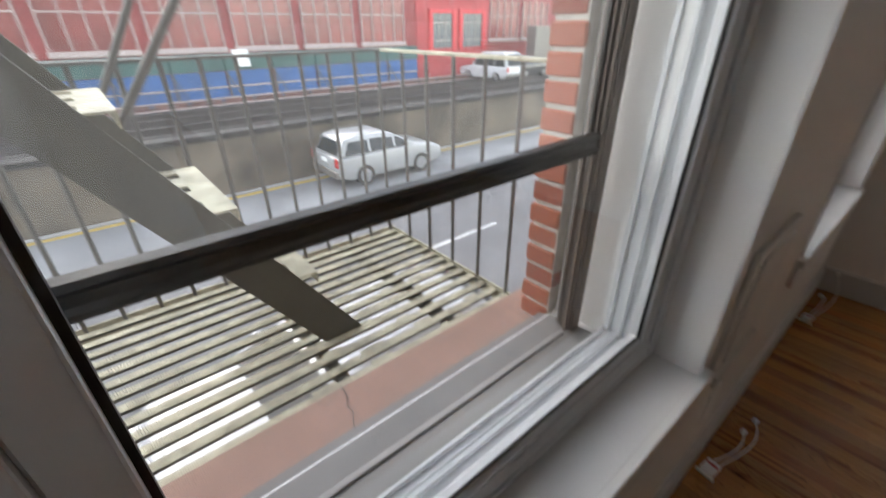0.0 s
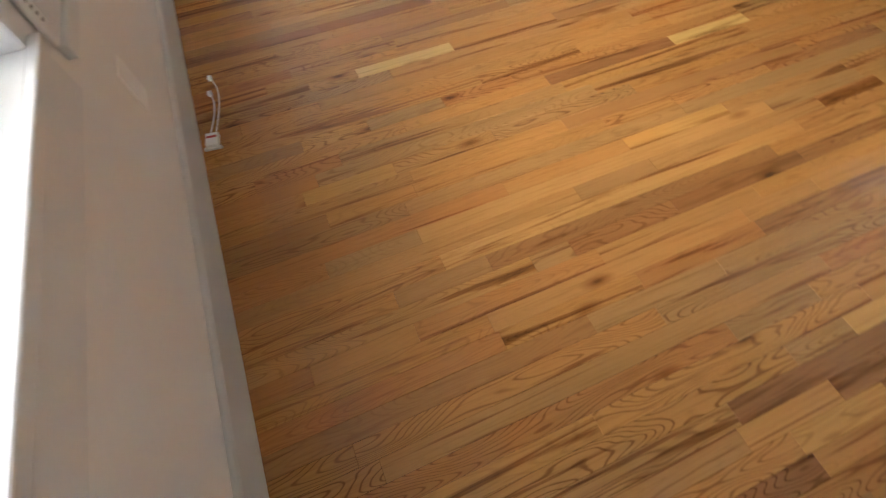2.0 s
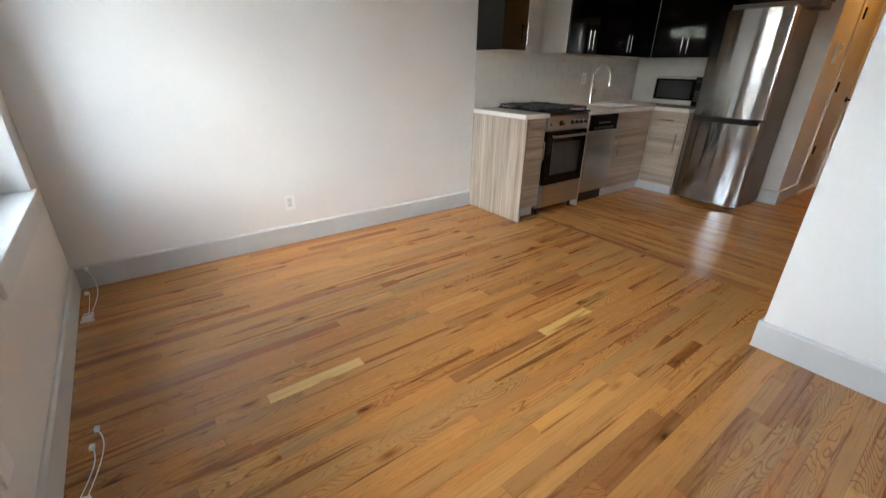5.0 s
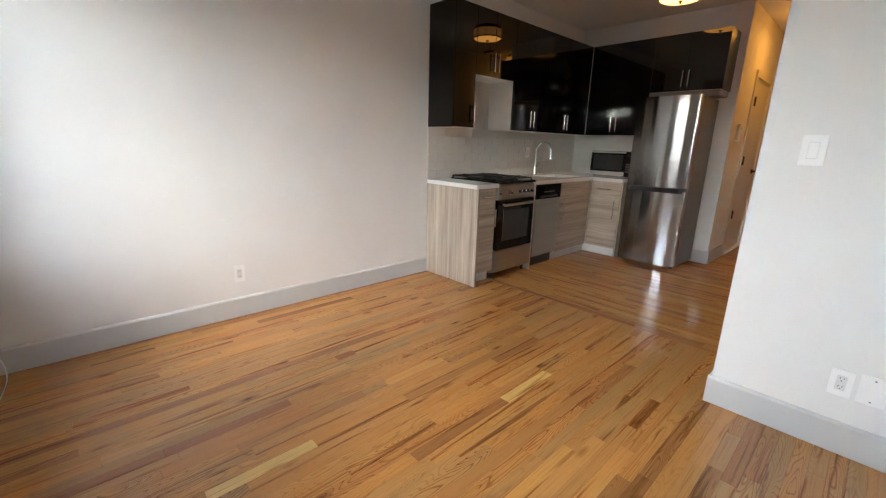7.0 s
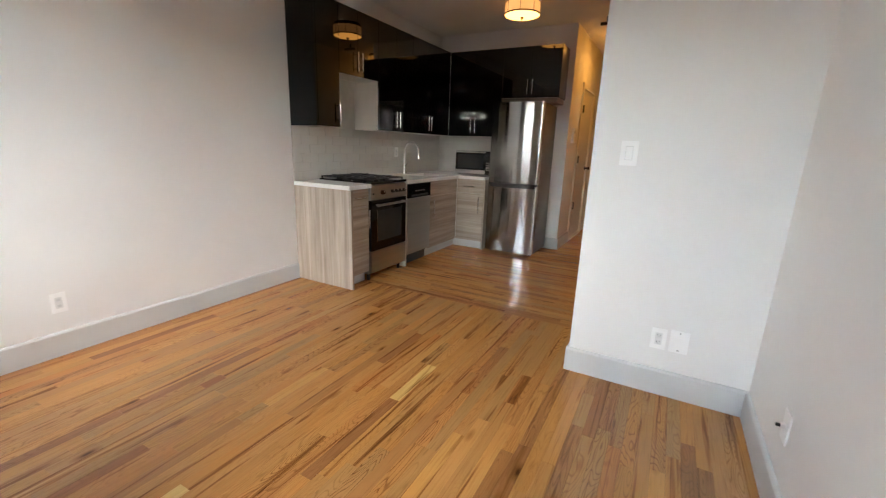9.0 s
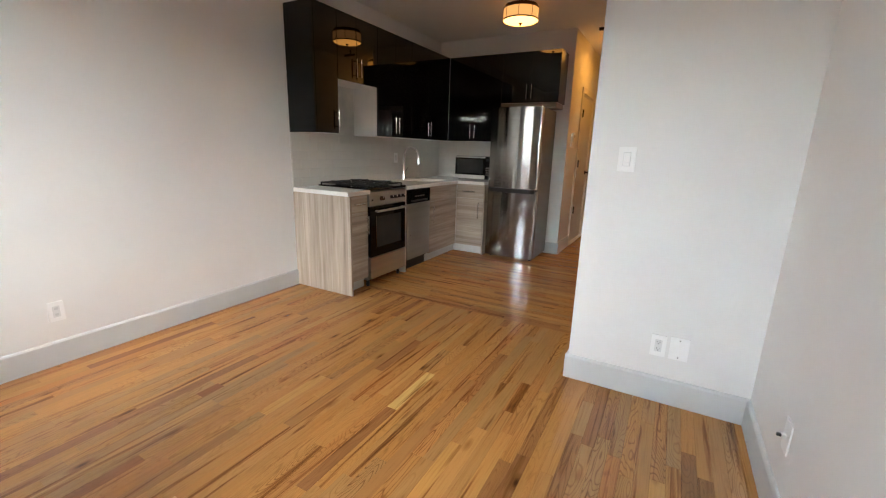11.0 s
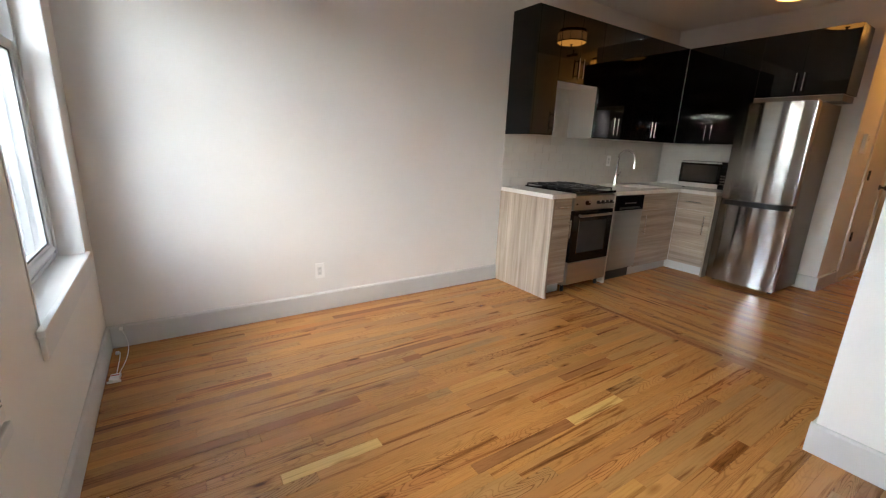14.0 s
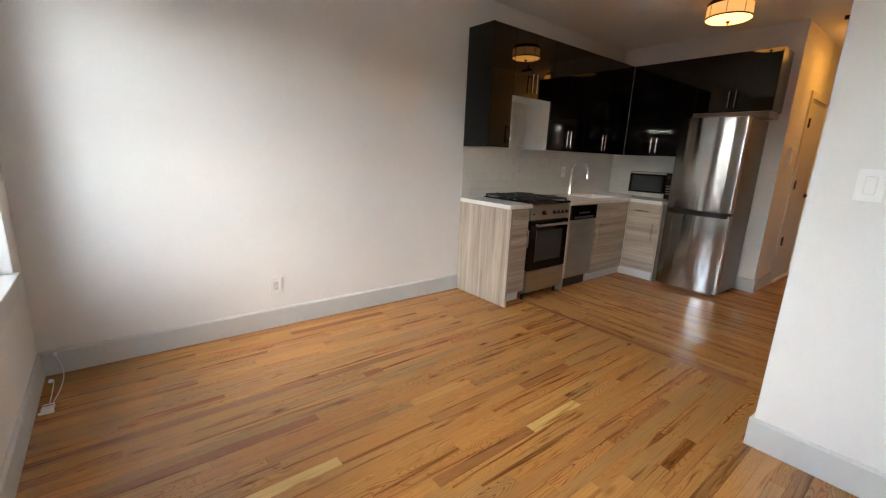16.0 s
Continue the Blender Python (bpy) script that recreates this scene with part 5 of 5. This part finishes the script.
for y0, y1 in ((20.7, 22.6), (23.6, 25.7)):
    en = part("entrance", box((-26.16, y0, -0.1), (-26.1, y1, 2.15)), GREYGLASS, rb, "grey glazed entrance in a bright red frame")
    part("entrance_frame", boxes(((-26.15, y0 - 0.3, -0.3), (-26.0, y0, 2.4)), ((-26.15, y1, -0.3), (-26.0, y1 + 0.3, 2.4)), ((-26.15, y0, 2.15), (-26.0, y1, 2.4))), REDBRIGHT, en)
    part("bars", boxes(*[((-26.1, y0 + (y1 - y0) * q - 0.03, -0.1), (-26.06, y0 + (y1 - y0) * q + 0.03, 2.15)) for q in (0.33, 0.66)], ((-26.098, y0, 0.35), (-26.065, y1, 0.42)), ((-26.098, y0, 1.5), (-26.065, y1, 1.57))), MULLION, en)
gb = thing("utility_box", "grey steel utility box beside the building", "box", (-23.3, 29.7, -2.1))
part("case", box((-23.8, 28.5, -2.1), (-22.9, 30.9, 1.3), 0.05), SIDEGREY, gb)


# ---- vehicles ----
def car(label, at, heading, high=1.66, length=4.65, back=0.0, paint=CARWHITE):
    """An estate car: nose along +y before turning. back: how upright the tail is."""
    c = thing("car", label, "car", at)
    w, h = 0.92, high
    L = length / 2
    side = [(-L, 0.42), (-L - 0.02, 0.6), (-L + 0.02, 0.98), (L - 1.15, 1.02), (L - 0.2, 0.86), (L, 0.62), (L - 0.02, 0.36), (L - 0.5, 0.24), (-L + 0.4, 0.24)]
    cab = [(-L + 0.08, 0.98), (-L + 0.32 + back, h - 0.06), (-L + 0.7 + back, h), (L - 2.2, h - 0.02), (L - 2.0, h - 0.07), (L - 1.12, 1.02)]
    def solid(o, half, bevel, inset=0.0):
        bm = prism(o, "x", -half, half)
        if inset:
            for v in bm.verts:
                if v.co.z > 1.1:
                    v.co.x *= 1 - inset
        bmesh.ops.bevel(bm, geom=list(bm.edges), offset=bevel, segments=3, affect="EDGES", profile=0.5)
        bm.transform(Matrix.Translation(at))
        return bm
    body = part("body", solid(side, w, 0.07), paint, c, "painted body", True)
    part("cabin", solid(cab, w - 0.06, 0.05, 0.16), paint, c, "painted roof and pillars", True)
    def quad(points, name, m):
        bm = bmesh.new()
        vs = [bm.verts.new(Vector(p) + Vector(at)) for p in points]
        f = bm.faces.new(vs)
        bmesh.ops.solidify(bm, geom=[f], thickness=0.02)
        return part(name, bm, m, c)
    zb, zt = 1.04, h - 0.14
    for s in (-1, 1):
        def sx(z):
            return s * ((w - 0.06) * (1 - 0.16 * min(1, max(0, (z - 1.02) / (h - 1.1)))) + 0.012)
        for a, b, c0, d in ((-L + 0.28, -L + 1.15, -L + 0.45 + back, -L + 1.15), (-L + 1.23, -L + 2.1, -L + 1.23, -L + 2.08), (-L + 2.17, L - 1.32, -L + 2.17, L - 2.1)):
            quad([(sx(zb), a, zb), (sx(zb), b, zb), (sx(zt), d, zt), (sx(zt), c0, zt)], "side_window", CARGLASS)
    n = Vector((0, h - 0.07 - 1.02, 0.88)).normalized() * 0.012
    quad([(-0.76, L - 1.2 + n.y, 1.06 + n.z), (0.76, L - 1.2 + n.y, 1.06 + n.z), (0.66, L - 1.93 + n.y, h - 0.12 + n.z), (-0.66, L - 1.93 + n.y, h - 0.12 + n.z)], "windscreen", CARGLASS)
    quad([(-0.7, -L + 0.09, 1.06), (0.7, -L + 0.09, 1.06), (0.62, -L + 0.27 + back, h - 0.14), (-0.62, -L + 0.27 + back, h - 0.14)], "rear_window", CARGLASS)
    for s in (-1, 1):
        for y in (-L + 0.93, L - 0.95):
            p = Vector(at) + Vector((s * (w - 0.09), y, 0.33))
            wh = part("wheel", rod(p - Vector((0.11, 0, 0)), p + Vector((0.11, 0, 0)), 0.33, 24), TYRE, c, "", True)
            part("rim", rod(p + Vector((s * 0.1, 0, 0)), p + Vector((s * 0.118, 0, 0)), 0.21, 20), RIM, wh)
        part("tail_lamp", box(Vector(at) + Vector((s * 0.82 - 0.09, -L - 0.04, 0.72)), Vector(at) + Vector((s * 0.82 + 0.09, -L + 0.03, 1.0)), 0.02), TAIL, c, "red tail lamp")
        part("head_lamp", box(Vector(at) + Vector((s * 0.7 - 0.16, L - 0.12, 0.62)), Vector(at) + Vector((s * 0.7 + 0.16, L - 0.02, 0.76)), 0.02), HEAD, c, "clear head lamp")
        part("mirror", box(Vector(at) + Vector((s * 0.98 - 0.08, L - 1.6, 1.02)), Vector(at) + Vector((s * 0.98 + 0.08, L - 1.48, 1.16)), 0.03), paint, c)
        part("roof_rail", tube([Vector(at) + Vector((s * 0.66, -L + 0.7 + back, h + 0.0)), Vector(at) + Vector((s * 0.66, -L + 0.85 + back, h + 0.045)), Vector(at) + Vector((s * 0.66, L - 2.4, h + 0.045)), Vector(at) + Vector((s * 0.66, L - 2.25, h))], 0.014, 6), SIDEGREY, c)
    part("number_plate", box(Vector(at) + Vector((-0.16, -L - 0.03, 0.78)), Vector(at) + Vector((0.16, -L + 0.01, 0.9))), PLASTIC, c)
    part("bumper", box(Vector(at) + Vector((-0.88, -L - 0.07, 0.36)), Vector(at) + Vector((0.88, -L + 0.1, 0.58)), 0.04), SIDEGREY, c)
    c.matrix_basis = Matrix.Translation(at) @ pose(0, 0, 0, 0, 0, heading)
    return c


car("silver sport utility car standing on the grey street", (-12.2, 7.1, G), 0, 1.55, 4.1, 0.03, CARSILVER)
car("white car parked close below the fire escape", (-3.55, 1.15, G), 180, 1.5, 4.5, 0.25)
car("white van parked behind the dark rails", (-21.9, 22.6, -2.1), 90, 1.9, 4.6)
car("dark car parked beside the white van behind the rails", (-21.9, 26.4, -2.1), 0, 1.5, 3.9, 0.1, CARDARK)
